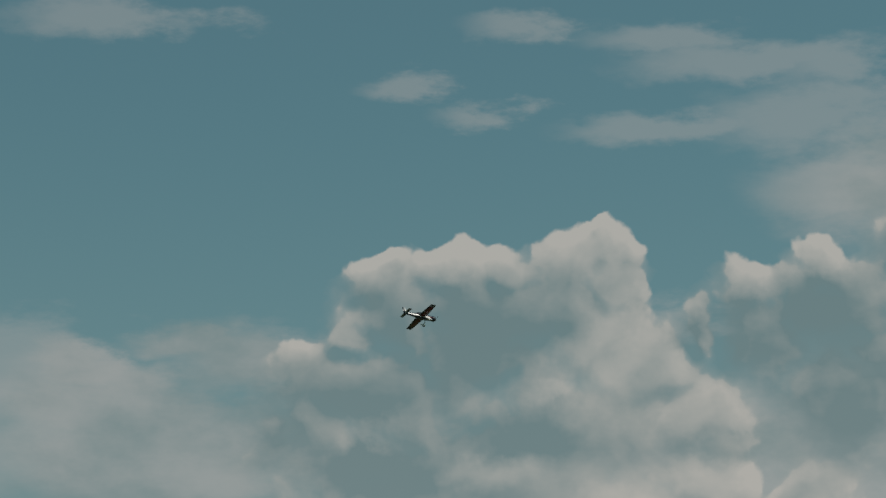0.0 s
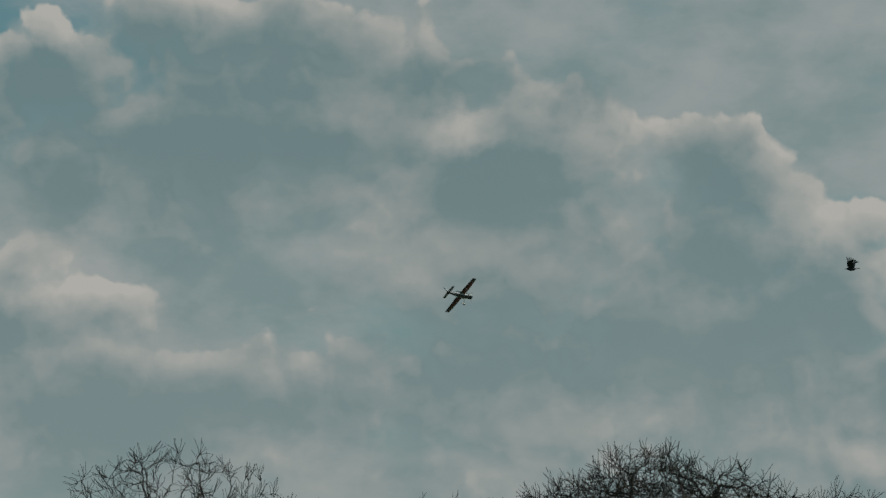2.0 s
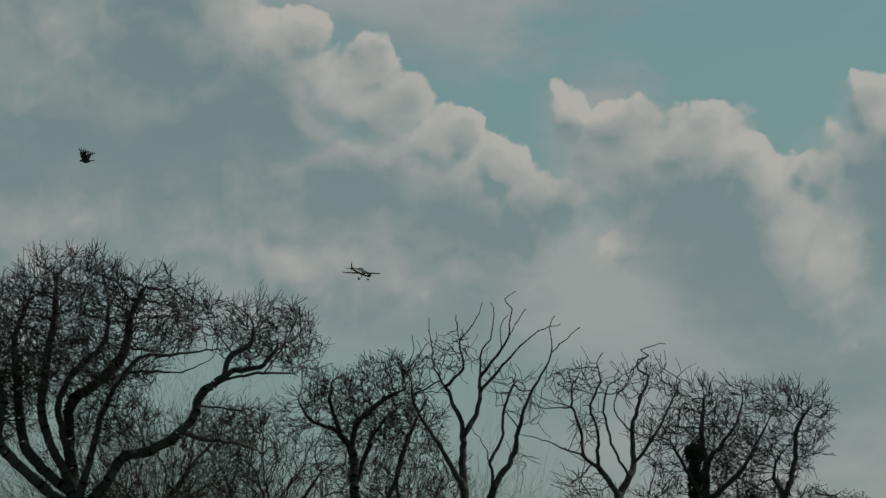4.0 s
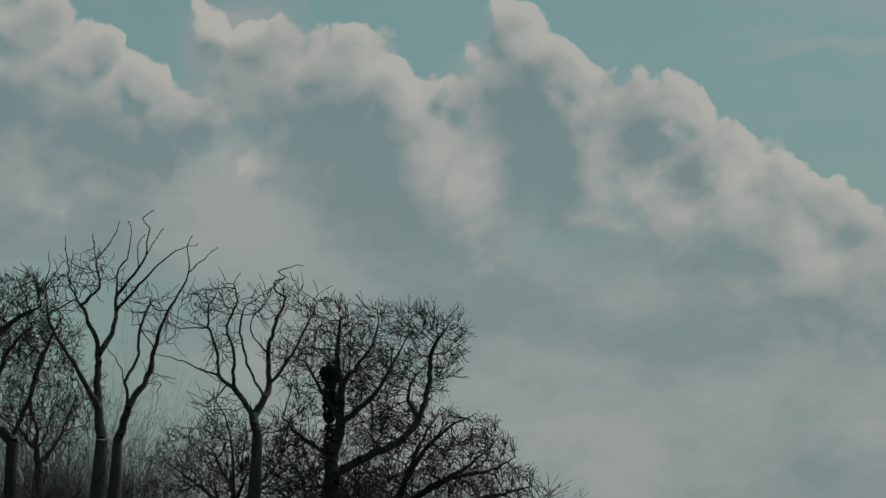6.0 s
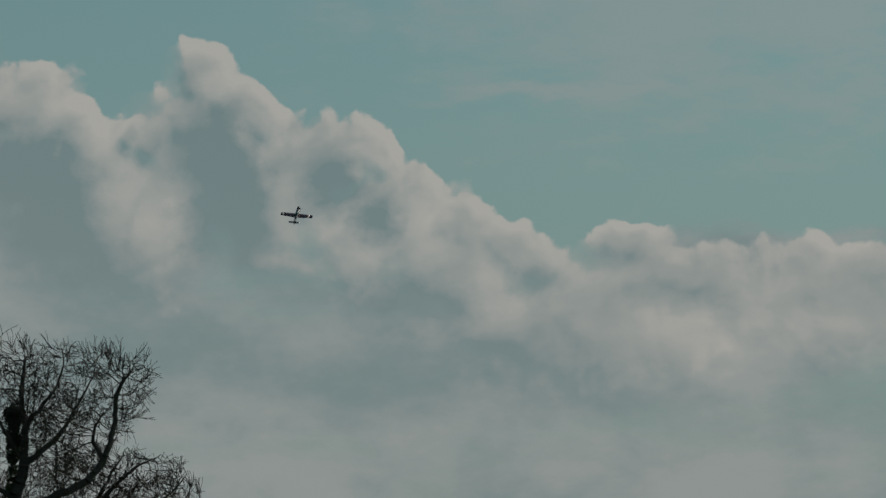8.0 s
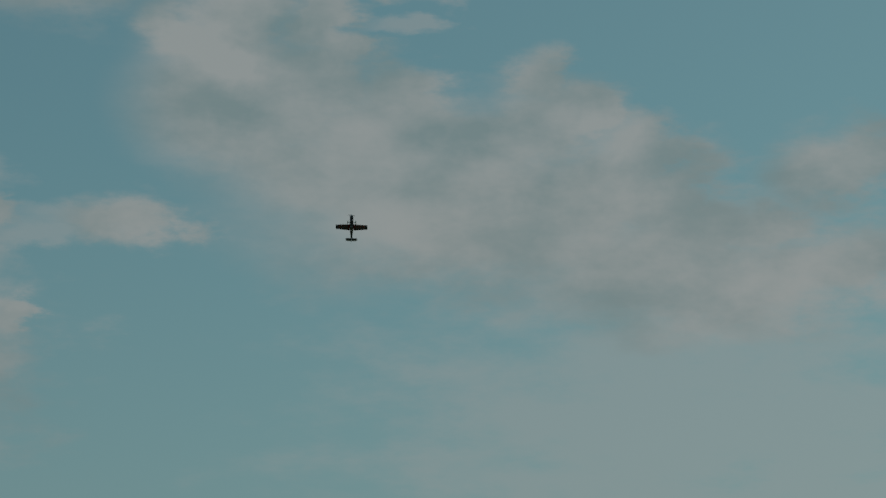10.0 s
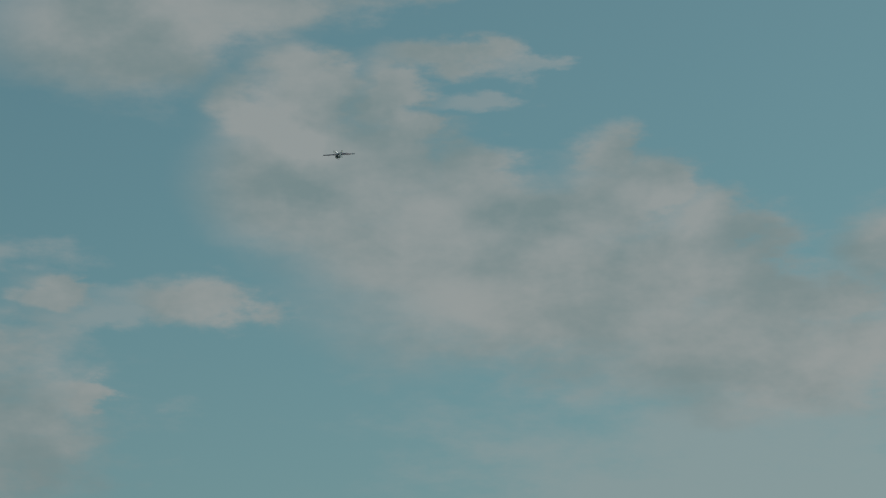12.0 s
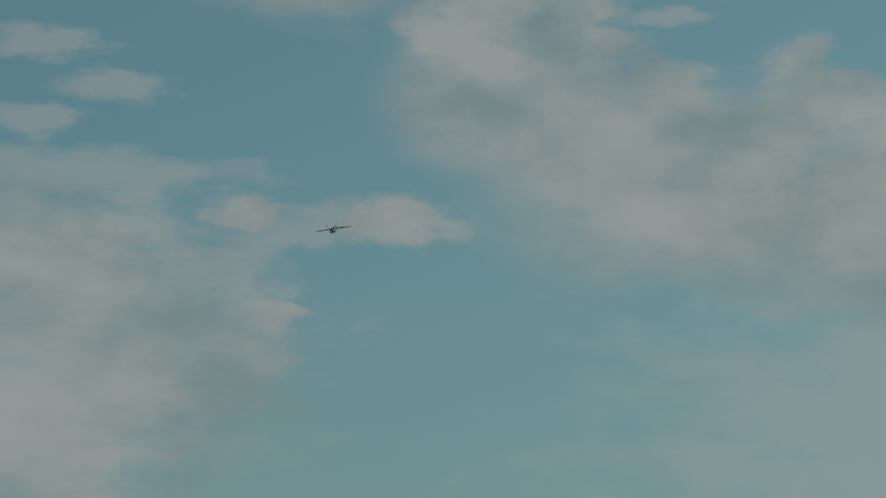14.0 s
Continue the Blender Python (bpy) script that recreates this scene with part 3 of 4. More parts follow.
def far_tree(az, far, fork, crown, count, seed, label="distant leafless round-crowned tree beyond the meadow"):
    skirt = [(x, 2.9, w * 1.05, 1.7) for x, z, w, h in crown[:1]]
    return bare_tree("distant_tree", label, az, far, fork, crown + skirt, count, seed, 0.27, 0.0170, 7, group="distant trees", up=0.22, base=0.4, wrist=2.15, spread=0.35)


oak_tree(9.68, 100, (0.2, 6.0), [(-0.2, 13.7, 3.2, 1.4), (2.2, 13.1, 1.7, 1.0), (-2.6, 13.0, 1.4, 0.9), (3.6, 12.7, 1.6, 0.8)], 4800, 11)
oak_tree(14.28, 98, (0.4, 6.0), [(0.1, 11.6, 2.4, 1.6), (-1.5, 10.8, 1.2, 1.1)], 2200, 12)
oak_tree(18.26, 92, (-0.0, 6.1), [(-0.1, 12.6, 2.1, 1.5), (-2.4, 11.7, 2.1, 1.5), (2.2, 12.2, 1.7, 1.4), (5.5, 11.6, 1.6, 1.1), (4.2, 12.0, 0.9, 0.8), (6.7, 10.9, 0.6, 0.6), (-0.6, 10.6, 3.1, 0.9), (1.1, 9.1, 1.2, 0.8), (4.5, 9.0, 1.3, 0.7), (-3.0, 9.7, 1.5, 1.0)], 9500, 13, limbs=[
    [(-0.0, 6.1), (0.8, 7.1), (1.4, 8.0), (2.2, 8.2), (3.0, 8.7), (3.4, 9.2), (3.6, 9.8), (4.2, 10.2), (5.5, 10.4), (6.4, 10.3)],
    [(3.9, 10.0), (4.6, 10.5), (5.3, 10.6), (5.8, 11.2)],
    [(4.3, 10.4), (4.4, 10.9), (5.0, 11.2), (5.1, 11.7)],
    [(5.4, 10.4), (5.9, 11.1), (6.0, 11.6)],
    [(-0.0, 6.1), (0.4, 7.8), (0.8, 9.3), (1.4, 10.3), (2.2, 10.4), (3.0, 10.4), (3.9, 10.8), (4.0, 11.3)],
    [(1.2, 10.1), (1.8, 10.8), (2.8, 10.9), (4.3, 11.1)],
    [(-0.0, 6.5), (-0.2, 8.8), (-0.1, 9.7), (0.7, 10.3), (1.4, 11.2), (1.6, 12.3), (2.0, 13.1)],
    [(-0.2, 7.8), (-0.5, 9.4), (-0.1, 10.4), (0.8, 11.3), (0.9, 12.6)],
    [(-0.1, 7.1), (-0.9, 8.9), (-0.9, 10.4), (-0.7, 11.7), (-0.6, 13.0)],
    [(-0.2, 6.8), (-1.4, 8.3), (-1.7, 10.3), (-1.8, 11.6), (-1.4, 12.8)],
    [(-0.2, 6.5), (-2.1, 8.3), (-2.1, 9.7), (-2.8, 10.9), (-3.3, 12.1)],
    [(3.0, 8.7), (3.8, 8.5), (4.7, 8.4), (5.5, 8.1)],
    [(3.6, 9.5), (4.2, 9.4), (4.9, 9.3)],
])
oak_tree(23.76, 96, (0.1, 6.3), [(0.3, 10.7, 1.1, 0.7), (-1.4, 10.2, 1.2, 0.7), (-2.3, 9.7, 0.7, 0.7), (-0.4, 9.3, 1.5, 0.9), (1.0, 9.3, 1.0, 1.0)], 2600, 14, limbs=[
    [(0.1, 6.3), (-0.7, 7.1), (-0.8, 8.4), (-1.2, 9.1), (-2.1, 9.5), (-2.5, 10.2)],
    [(-0.9, 8.6), (-0.7, 9.3), (-0.0, 10.0), (0.8, 10.4)],
    [(-1.1, 9.0), (-1.5, 10.0), (-1.4, 10.7)],
    [(-0.7, 7.4), (-0.2, 9.0), (0.4, 9.9), (0.3, 10.7)],
    [(0.2, 6.6), (0.5, 7.6), (0.9, 9.0), (1.5, 10.2)],
])
tall_tree(25.35, 90, (-0.0, 6.1), [(-0.7, 10.7, 0.7, 0.4), (-0.1, 10.9, 0.4, 0.3), (-1.1, 10.7, 0.4, 0.3), (-0.3, 11.2, 0.3, 0.3), (-1.4, 9.6, 0.4, 0.4), (0.6, 10.5, 0.3, 0.2)], 420, 15, limbs=[
    [(-0.0, 6.1), (-0.1, 7.2), (-0.1, 8.7), (-0.4, 9.5), (-0.6, 10.0), (-0.9, 10.5), (-1.0, 11.2), (-1.1, 12.0)],
    [(-0.6, 10.0), (-0.1, 10.5), (-0.2, 11.3), (-0.3, 12.0)],
    [(-0.2, 11.3), (0.2, 11.8), (0.5, 12.4)],
    [(-0.1, 7.0), (-0.8, 8.3), (-1.4, 9.2), (-1.6, 10.3), (-1.5, 10.9), (-1.5, 11.3)],
    [(-1.6, 10.3), (-1.1, 11.1)],
    [(-1.5, 9.5), (-0.9, 10.0), (-0.6, 10.1)],
    [(-0.1, 8.6), (0.3, 9.2), (0.4, 10.0), (0.4, 10.3), (0.4, 10.9), (0.7, 11.4), (0.8, 12.1), (0.7, 12.5)],
    [(0.5, 10.3), (0.9, 10.9), (1.5, 11.9), (1.7, 12.2)],
    [(1.2, 11.5), (1.3, 12.2), (1.1, 12.5), (1.4, 12.7)],
    [(0.4, 9.9), (1.4, 11.0), (2.1, 11.6), (2.7, 11.8)],
    [(1.0, 11.0), (1.0, 11.8), (1.2, 12.1)],
])
tall_tree(25.52, 88, (0.1, 5.9), [(1.2, 9.8, 0.6, 0.3), (1.5, 9.5, 0.3, 0.4), (1.7, 8.8, 0.3, 0.3), (0.7, 9.6, 0.3, 0.3), (1.2, 7.7, 0.4, 0.3)], 330, 35, limbs=[
    [(0.1, 5.9), (0.5, 6.9), (1.0, 7.7), (1.2, 8.5), (1.5, 9.4), (1.9, 10.1), (2.1, 10.5), (2.0, 11.2), (2.2, 11.5)],
    [(2.1, 10.5), (2.5, 10.9), (2.7, 11.1), (2.9, 11.2)],
    [(0.5, 6.9), (0.3, 7.9), (-0.1, 8.5)],
    [(0.3, 7.6), (0.7, 8.2), (0.8, 9.1), (1.1, 9.9)],
    [(1.2, 8.5), (0.8, 9.0), (0.7, 9.5)],
])
tall_tree(28.11, 91, (0.0, 6.3), [(-1.4, 10.1, 0.8, 0.5), (0.3, 10.1, 0.7, 0.5), (-0.6, 10.1, 0.4, 0.5), (1.1, 10.2, 0.5, 0.4), (-1.0, 8.9, 0.4, 0.5), (-1.1, 7.1, 0.4, 0.6), (0.9, 8.7, 0.5, 0.7)], 1000, 16, limbs=[
    [(0.0, 6.3), (-0.1, 7.0), (-0.6, 7.7), (-1.0, 8.0), (-1.1, 8.8), (-1.4, 9.5), (-1.9, 9.6)],
    [(-1.4, 9.4), (-1.3, 10.1), (-1.1, 10.5)],
    [(-1.0, 8.0), (-2.2, 8.5), (-2.9, 8.7)],
    [(-1.4, 9.5), (-2.3, 9.5), (-2.6, 9.8)],
    [(-0.0, 6.9), (0.4, 7.6), (0.4, 8.7), (0.6, 9.6), (0.9, 10.4), (0.6, 10.6), (0.6, 10.9), (0.9, 11.0), (0.7, 11.2), (1.4, 11.4)],
    [(0.3, 7.5), (-0.2, 8.4), (-0.4, 9.4), (-0.3, 9.9)],
    [(-0.6, 7.7), (-0.6, 8.7), (-0.8, 9.4), (-0.5, 10.1), (-0.6, 10.6), (-0.4, 10.9)],
    [(0.4, 7.8), (1.1, 8.7), (1.6, 9.7), (1.8, 10.2)],
    [(0.4, 8.7), (0.0, 9.2), (-0.1, 9.6), (0.2, 10.1)],
])
tall_tree(27.69, 92, (0.0, 5.9), [(-0.6, 6.5, 0.4, 0.3), (-0.6, 7.2, 0.3, 0.5)], 120, 36, limbs=[
    [(0.0, 5.9), (-0.1, 6.8), (-0.4, 7.4), (-0.3, 8.0)],
    [(-0.1, 6.3), (-0.5, 6.3), (-0.7, 6.5)],
])
oak_tree(29.43, 93, (0.1, 4.8), [(0.3, 9.6, 1.0, 0.7), (1.5, 9.8, 0.7, 0.5), (2.8, 9.6, 1.0, 0.6), (3.7, 9.3, 0.6, 0.7), (1.0, 8.3, 1.6, 1.1), (3.0, 8.3, 0.8, 0.8), (-0.7, 8.4, 0.7, 1.2), (1.3, 6.9, 1.4, 0.9), (-0.8, 6.6, 0.8, 0.8), (0.2, 4.2, 2.0, 1.2)], 4800, 17, ivy=8.2, label="ivy-trunked leafless oak with a dense twiggy crown", limbs=[
    [(0.1, 4.8), (0.2, 5.8), (0.4, 6.7), (0.5, 7.9), (1.2, 8.8), (1.5, 9.6), (1.4, 10.3)],
    [(0.3, 5.3), (1.0, 5.7), (2.1, 6.2), (2.7, 6.9), (3.0, 7.9), (3.1, 8.9), (3.5, 9.5)],
    [(0.5, 6.6), (1.4, 7.6), (2.0, 8.6), (2.4, 9.4)],
    [(0.4, 6.8), (-0.5, 8.3), (-0.7, 9.4)],
    [(0.2, 5.7), (-0.9, 6.5), (-1.3, 7.0)],
    [(2.7, 6.9), (2.4, 7.6), (2.7, 8.3)],
    [(0.5, 7.8), (0.3, 8.9), (0.4, 9.9)],
])
oak_tree(30.57, 95, (0.0, 4.0), [(1.9, 6.0, 1.8, 1.2), (3.4, 5.3, 0.7, 1.2), (0.8, 6.4, 1.4, 0.9), (4.3, 4.6, 0.6, 0.6), (0.5, 4.8, 2.1, 1.0), (2.5, 4.5, 1.9, 0.9), (0.6, 3.2, 2.9, 1.3), (-1.2, 3.4, 1.6, 1.3)], 4000, 18, limbs=[
    [(0.0, 4.0), (1.0, 4.8), (2.5, 5.7), (3.4, 6.6)],
    [(0.0, 4.0), (0.8, 5.7), (1.7, 6.7), (2.6, 7.2)],
    [(0.2, 4.1), (2.2, 4.5), (3.6, 4.8), (4.4, 5.0)],
    [(0.5, 4.9), (1.0, 6.4), (1.6, 7.4)],
    [(1.9, 5.3), (3.1, 5.5), (3.8, 5.9)],
])
oak_tree(16.21, 97, (-0.0, 8.8), [(-1.2, 11.8, 2.0, 1.1), (-1.8, 10.1, 1.7, 1.4), (0.4, 9.7, 2.1, 1.2), (-3.2, 10.7, 1.6, 1.6)], 3200, 37, limbs=[
    [(-0.0, 8.8), (-0.0, 9.6), (-0.4, 10.8), (-0.7, 12.0)],
    [(-0.1, 9.2), (-0.7, 10.3), (-0.9, 11.5), (-1.5, 12.2)],
    [(-0.0, 8.9), (0.9, 10.1), (1.1, 11.1)],
    [(-0.4, 8.9), (-1.8, 10.1), (-2.9, 11.3)],
])
oak_tree(19.77, 104, (-0.1, 4.9), [(-0.4, 8.6, 3.7, 1.8), (2.2, 9.4, 1.7, 1.3)], 2600, 19)
oak_tree(22.01, 103, (-0.2, 4.9), [(0.0, 8.4, 2.8, 1.8), (-1.8, 7.8, 1.7, 1.3)], 2200, 20)
oak_tree(24.27, 102, (-0.2, 4.7), [(0.0, 7.8, 2.2, 1.5)], 1600, 21)
shrub_tree(33.29, 94, (0.0, 1.3), [(0.0, 3.8, 0.9, 1.3), (0.8, 3.5, 0.5, 1.2), (-1.5, 4.7, 0.8, 1.9), (-0.8, 3.2, 1.5, 1.0)], 900, 22)
far_tree(35.26, 260, (0.0, 3.1), [(0.0, 5.9, 5.5, 3.2), (0.0, 4.0, 5.6, 1.9)], 3900, 23)
far_tree(36.95, 275, (-0.0, 2.7), [(-0.0, 4.2, 1.9, 2.2)], 1200, 24)
far_tree(38.08, 262, (-0.0, 2.7), [(-0.0, 5.9, 3.2, 3.1), (-1.2, 4.1, 2.3, 1.9)], 2850, 25)
far_tree(39.26, 258, (-0.3, 2.6), [(-0.3, 5.9, 3.6, 3.0)], 3000, 26)
far_tree(41.19, 250, (-0.1, 2.6), [(-0.0, 6.4, 5.6, 3.4), (-3.6, 6.2, 2.7, 2.9), (3.5, 5.3, 2.7, 2.7)], 3900, 27)
far_tree(42.82, 255, (-0.1, 2.6), [(-0.1, 4.9, 2.7, 2.3)], 1500, 28)
far_tree(43.83, 252, (-0.1, 2.6), [(-0.1, 4.8, 2.9, 2.9)], 1800, 29)
far_tree(45.23, 256, (-0.1, 2.6), [(-0.1, 4.9, 3.7, 2.8)], 1800, 30)
oak_tree(27.98, 101, (-0.0, 3.4), [(-0.0, 6.1, 2.5, 1.4), (-2.0, 5.9, 1.4, 1.1)], 2200, 31)
oak_tree(29.41, 100, (-0.1, 3.0), [(0.3, 5.3, 2.7, 1.4)], 2000, 32)


def thicket(name, label, az0, az1, far, low, high, count, seed, rad):
    """Crowded bare stems and wands that stand along a stretch of the field's edge."""
    rng = np.random.default_rng(seed)
    a, b, r0, r1 = [], [], [], []
    for _ in range(count):
        az, d = radians(rng.uniform(az0, az1)), far + rng.uniform(-4, 4)
        at = np.array((d * math.sin(az), d * math.cos(az), -0.05))
        top = rng.uniform(low, high) * (0.75 + 0.25 * math.sin(az * 60))
        way = np.array((rng.normal() * 0.22, rng.normal() * 0.22, 1.0))
        step = top / 7
        for i in range(7):
            way = way + rng.normal(size=3) * (0.16, 0.16, 0.05)
            to = at + way / np.linalg.norm(way) * step
            r = rad * (1 - i / 8)
            a.append(at), b.append(to), r0.append(r), r1.append(r * 0.9)
            for _ in range(3 if i > 1 else 0):
                w = way + rng.normal(size=3) * 0.75
                c = to
                for j in range(2):
                    w = w / np.linalg.norm(w) + rng.normal(size=3) * 0.3 + (0, 0, 0.15)
                    e = c + w / np.linalg.norm(w) * step * 0.8
                    a.append(c), b.append(e), r0.append(r * 0.5), r1.append(r * 0.35)
                    c = e
            at = to
    return tagged(finish(name, frusta(a, b, r0, r1, 3), TWIG), label, "thicket", kind="stuff")


thicket("thicket", "tangled bare undergrowth beneath the oaks", 13.0, 24.5, 99, 6.5, 11.2, 1700, 3, 0.021)
thicket("thicket", "tangled bare undergrowth beneath the tall trees", 23.5, 29.0, 98, 4.5, 8.2, 1150, 4, 0.014)
thicket("thicket", "low bare scrub beside the ivy-clad oak", 28.5, 33.2, 97, 1.8, 3.5, 500, 5, 0.018)
thicket("bramble_bank", "dense dark bramble bank at the meadow's edge", 21.5, 27.8, 95, 2.8, 5.4, 1300, 8, 0.026)
thicket("bramble_bank", "dense dark brambles round the ivy-clad oak", 27.6, 32.4, 95, 2.0, 4.7, 1400, 10, 0.024)
thicket("bramble_bank", "low dark brambles in front of the hedge", 31.2, 35.6, 96, 1.0, 2.6, 700, 9, 0.022)
thicket("hedge", "distant dark bare hedge along the meadow", 30.0, 50.0, 246, 2.6, 4.9, 2600, 6, 0.045)


# ---- the model aeroplane: nose along +y, right wing along +x ----


def make_plane():
    plane = tagged(new("model_aeroplane"), "dark red and navy aerobatic model aeroplane with fixed wheels, flying", "aeroplane")
    body = loft([oval(y, z, w, h, 16, q) for y, z, w, h, q in (
        (0.56, 0.0, 0.075, 0.080, 2.2), (0.40, 0.005, 0.088, 0.098, 2.4), (0.18, 0.01, 0.090, 0.108, 2.6), (-0.05, 0.012, 0.086, 0.104, 2.6),
        (-0.30, 0.018, 0.064, 0.080, 2.4), (-0.55, 0.026, 0.042, 0.058, 2.2), (-0.80, 0.034, 0.022, 0.040, 2.0))])
    fuselage = part("fuselage", body, NAVY, plane, "glossy navy fuselage", True)
    belly = loft([[(w * 1.03 * math.cos(a), y, z + 0.012 + h * 1.03 * math.sin(a)) for a in [math.pi * (1 + k / 10) for k in range(11)]] + [(w * 0.5, y, z), (-w * 0.5, y, z)]
                  for y, z, w, h in ((0.555, 0.0, 0.078, 0.084), (0.40, 0.005, 0.090, 0.106), (0.18, 0.01, 0.092, 0.116), (-0.05, 0.012, 0.088, 0.112), (-0.28, 0.018, 0.066, 0.086), (-0.42, 0.022, 0.052, 0.066))])
    part("belly_panel", belly, RED, fuselage, "dark red belly and flanks", True)
    # pale side stripes; their white also paints in glints along the fuselage
    for side in (-1, 1):
        stripe = loft([[(side * (w + 0.003), y, z + dz) for dz in (-h, h)] + [(side * (w - 0.012), y, z + dz) for dz in (h, -h)]
                       for y, z, w, h in ((0.40, -0.03, 0.086, 0.028), (0.18, -0.03, 0.088, 0.030), (-0.05, -0.02, 0.085, 0.026), (-0.30, 0.0, 0.063, 0.020), (-0.55, 0.02, 0.0415, 0.014), (-0.78, 0.034, 0.024, 0.008))])
        part("stripe", stripe, WHITE, fuselage, "white side stripe, also standing in for glints")
    cowl = part("cowling", loft([oval(y, 0.0, r, r * 1.04, 18) for y, r in ((0.555, 0.088), (0.60, 0.094), (0.68, 0.090), (0.73, 0.070), (0.735, 0.050))]), NAVY, plane, "dark engine cowling", True)
    for x in (-0.04, 0.04):
        part("air_inlet", loft([oval(0.725, 0.01, 0.018, 0.018, 10, x=x), oval(0.742, 0.01, 0.016, 0.016, 10, x=x)]), RUBBER, cowl)
    part("spinner", loft([oval(y, 0, r, r, 14) for y, r in ((0.735, 0.042), (0.765, 0.038), (0.79, 0.024), (0.805, 0.006))]), METAL, plane, "polished spinner", True)
    part("canopy", loft([oval(y, z, w, h, 14) for y, z, w, h in ((0.20, 0.085, 0.02, 0.02), (0.13, 0.105, 0.055, 0.050), (0.02, 0.115, 0.066, 0.068), (-0.12, 0.105, 0.056, 0.058), (-0.24, 0.085, 0.02, 0.02))]), SMOKED, plane, "glossy smoked canopy", True)
    # wing halves: fixed part, aileron, tip band, underside panels
    for side, name in ((1, "wing"), (-1, "wing")):
        def chord(x):
            return 0.39 - 0.13 * abs(x) / 0.8

        def ring(x, t0, t1, grow=0.0, lift=0.0):
            return section(side * x, 0.20 - 0.045 * x, chord(x), -0.03 + 0.02 * x + lift, 0.055 + grow, t0, t1)

        wing = part(name, loft([ring(x, 0.0, 0.74) for x in (0.06, 0.25, 0.45, 0.66)]), RED, plane, "dark red tapered wing", True)
        part("wing_tip", loft([ring(x, 0.0, 1.0) for x in (0.66, 0.76, 0.795)] + [ring(0.80, 0.1, 0.9, -0.03)]), NAVY, wing, "dark navy wing tip", True)
        part("aileron", loft([ring(x, 0.755, 1.0) for x in (0.10, 0.35, 0.655)]), NAVY, wing, "dark navy aileron", True)
        part("leading_edge", loft([ring(x, 0.0, 0.10, 0.004) for x in (0.08, 0.35, 0.655)]), NAVY, wing, "dark leading edge", True)
        for x in (0.20, 0.34, 0.48):
            top = loft([[(side * u, 0.20 - 0.045 * u - chord(u) * t, -0.03 + 0.02 * u + chord(u) * (0.055 * 2.6 * math.sqrt(t) * (1 - t)) + h) for t in (0.16, 0.3, 0.45, 0.6, 0.72)]
                        + [(side * u, 0.20 - 0.045 * u - chord(u) * t, -0.034 + 0.02 * u) for t in (0.72, 0.16)] for u, h in ((x, 0.004), (x + 0.09, 0.004))])
            part("top_panel", top, NAVY, wing, "dark navy wing panel")
        tail = part("tailplane", loft([section(side * x, -0.62 - 0.06 * x, 0.20 - 0.16 * x, 0.04, 0.035, 0, 0.6) for x in (0.02, 0.15, 0.285)]), NAVY, plane, "dark navy tailplane", True)
        part("elevator", loft([section(side * x, -0.62 - 0.06 * x, 0.20 - 0.16 * x, 0.04, 0.035, 0.62, 1.0) for x in (0.03, 0.15, 0.28)]), GREY, tail, "grey elevator", True)
        leg = part("gear_leg", tube([(side * 0.05, 0.24, -0.09), (side * 0.12, 0.25, -0.15), (side * 0.19, 0.255, -0.20)], [0.016, 0.013, 0.010]), METAL, plane, "bare metal leg", True)
        part("wheel_spat", loft([oval(y, z, w, h, 12, x=side * 0.2) for y, z, w, h in ((0.37, -0.20, 0.008, 0.012), (0.33, -0.20, 0.028, 0.036), (0.26, -0.195, 0.034, 0.046), (0.17, -0.195, 0.022, 0.028), (0.10, -0.193, 0.006, 0.008))]), WHITE, leg, "white wheel spat", True)
        wheel = loft([[(side * 0.2 + dx, 0.26 + r * math.cos(k * math.pi / 9), -0.215 + r * math.sin(k * math.pi / 9)) for k in range(18)] for dx, r in ((-0.020, 0.036), (-0.014, 0.048), (0.014, 0.048), (0.020, 0.036))])
        part("wheel", wheel, RUBBER, leg, "black rubber wheel", True)
    fin = part("fin", loft([section(x, -0.62 - 0.35 * x, 0.20 - 0.28 * x, 0.045, 0.03, 0, 0.55, True) for x in (0.0, 0.10, 0.22)]), WHITE, plane, "white tail fin", True)
    part("rudder", loft([section(x, -0.62 - 0.35 * x, 0.22 - 0.28 * x, 0.02, 0.03, 0.57, 1.0, True) for x in (0.0, 0.12, 0.245)]), NAVY, fin, "dark navy rudder", True)
    part("tail_wheel", tube([(0, -0.76, 0.0), (0, -0.80, -0.05), (0, -0.81, -0.06)], [0.006, 0.006, 0.016]), RUBBER, plane)
    plane.scale = (1.0, 0.87, 1.0)
    prop = new("propeller")
    prop.parent = plane
    prop.location = (0, 0.755, 0)
    for turn in (0, 180):
        blade = loft([[(math.cos(radians(turn)) * r, 0.012 * k - 0.3 * c * k, math.sin(radians(turn)) * r + c) for c, k in ((-w, -1), (0, 0.4), (w, 1), (0, -0.4))] for r, w in ((0.03, 0.009), (0.10, 0.012), (0.15, 0.010), (0.19, 0.004))])
        part("propeller_blade", blade, RUBBER, prop, "black propeller blade")
    return plane, prop


# ---- the crows ----


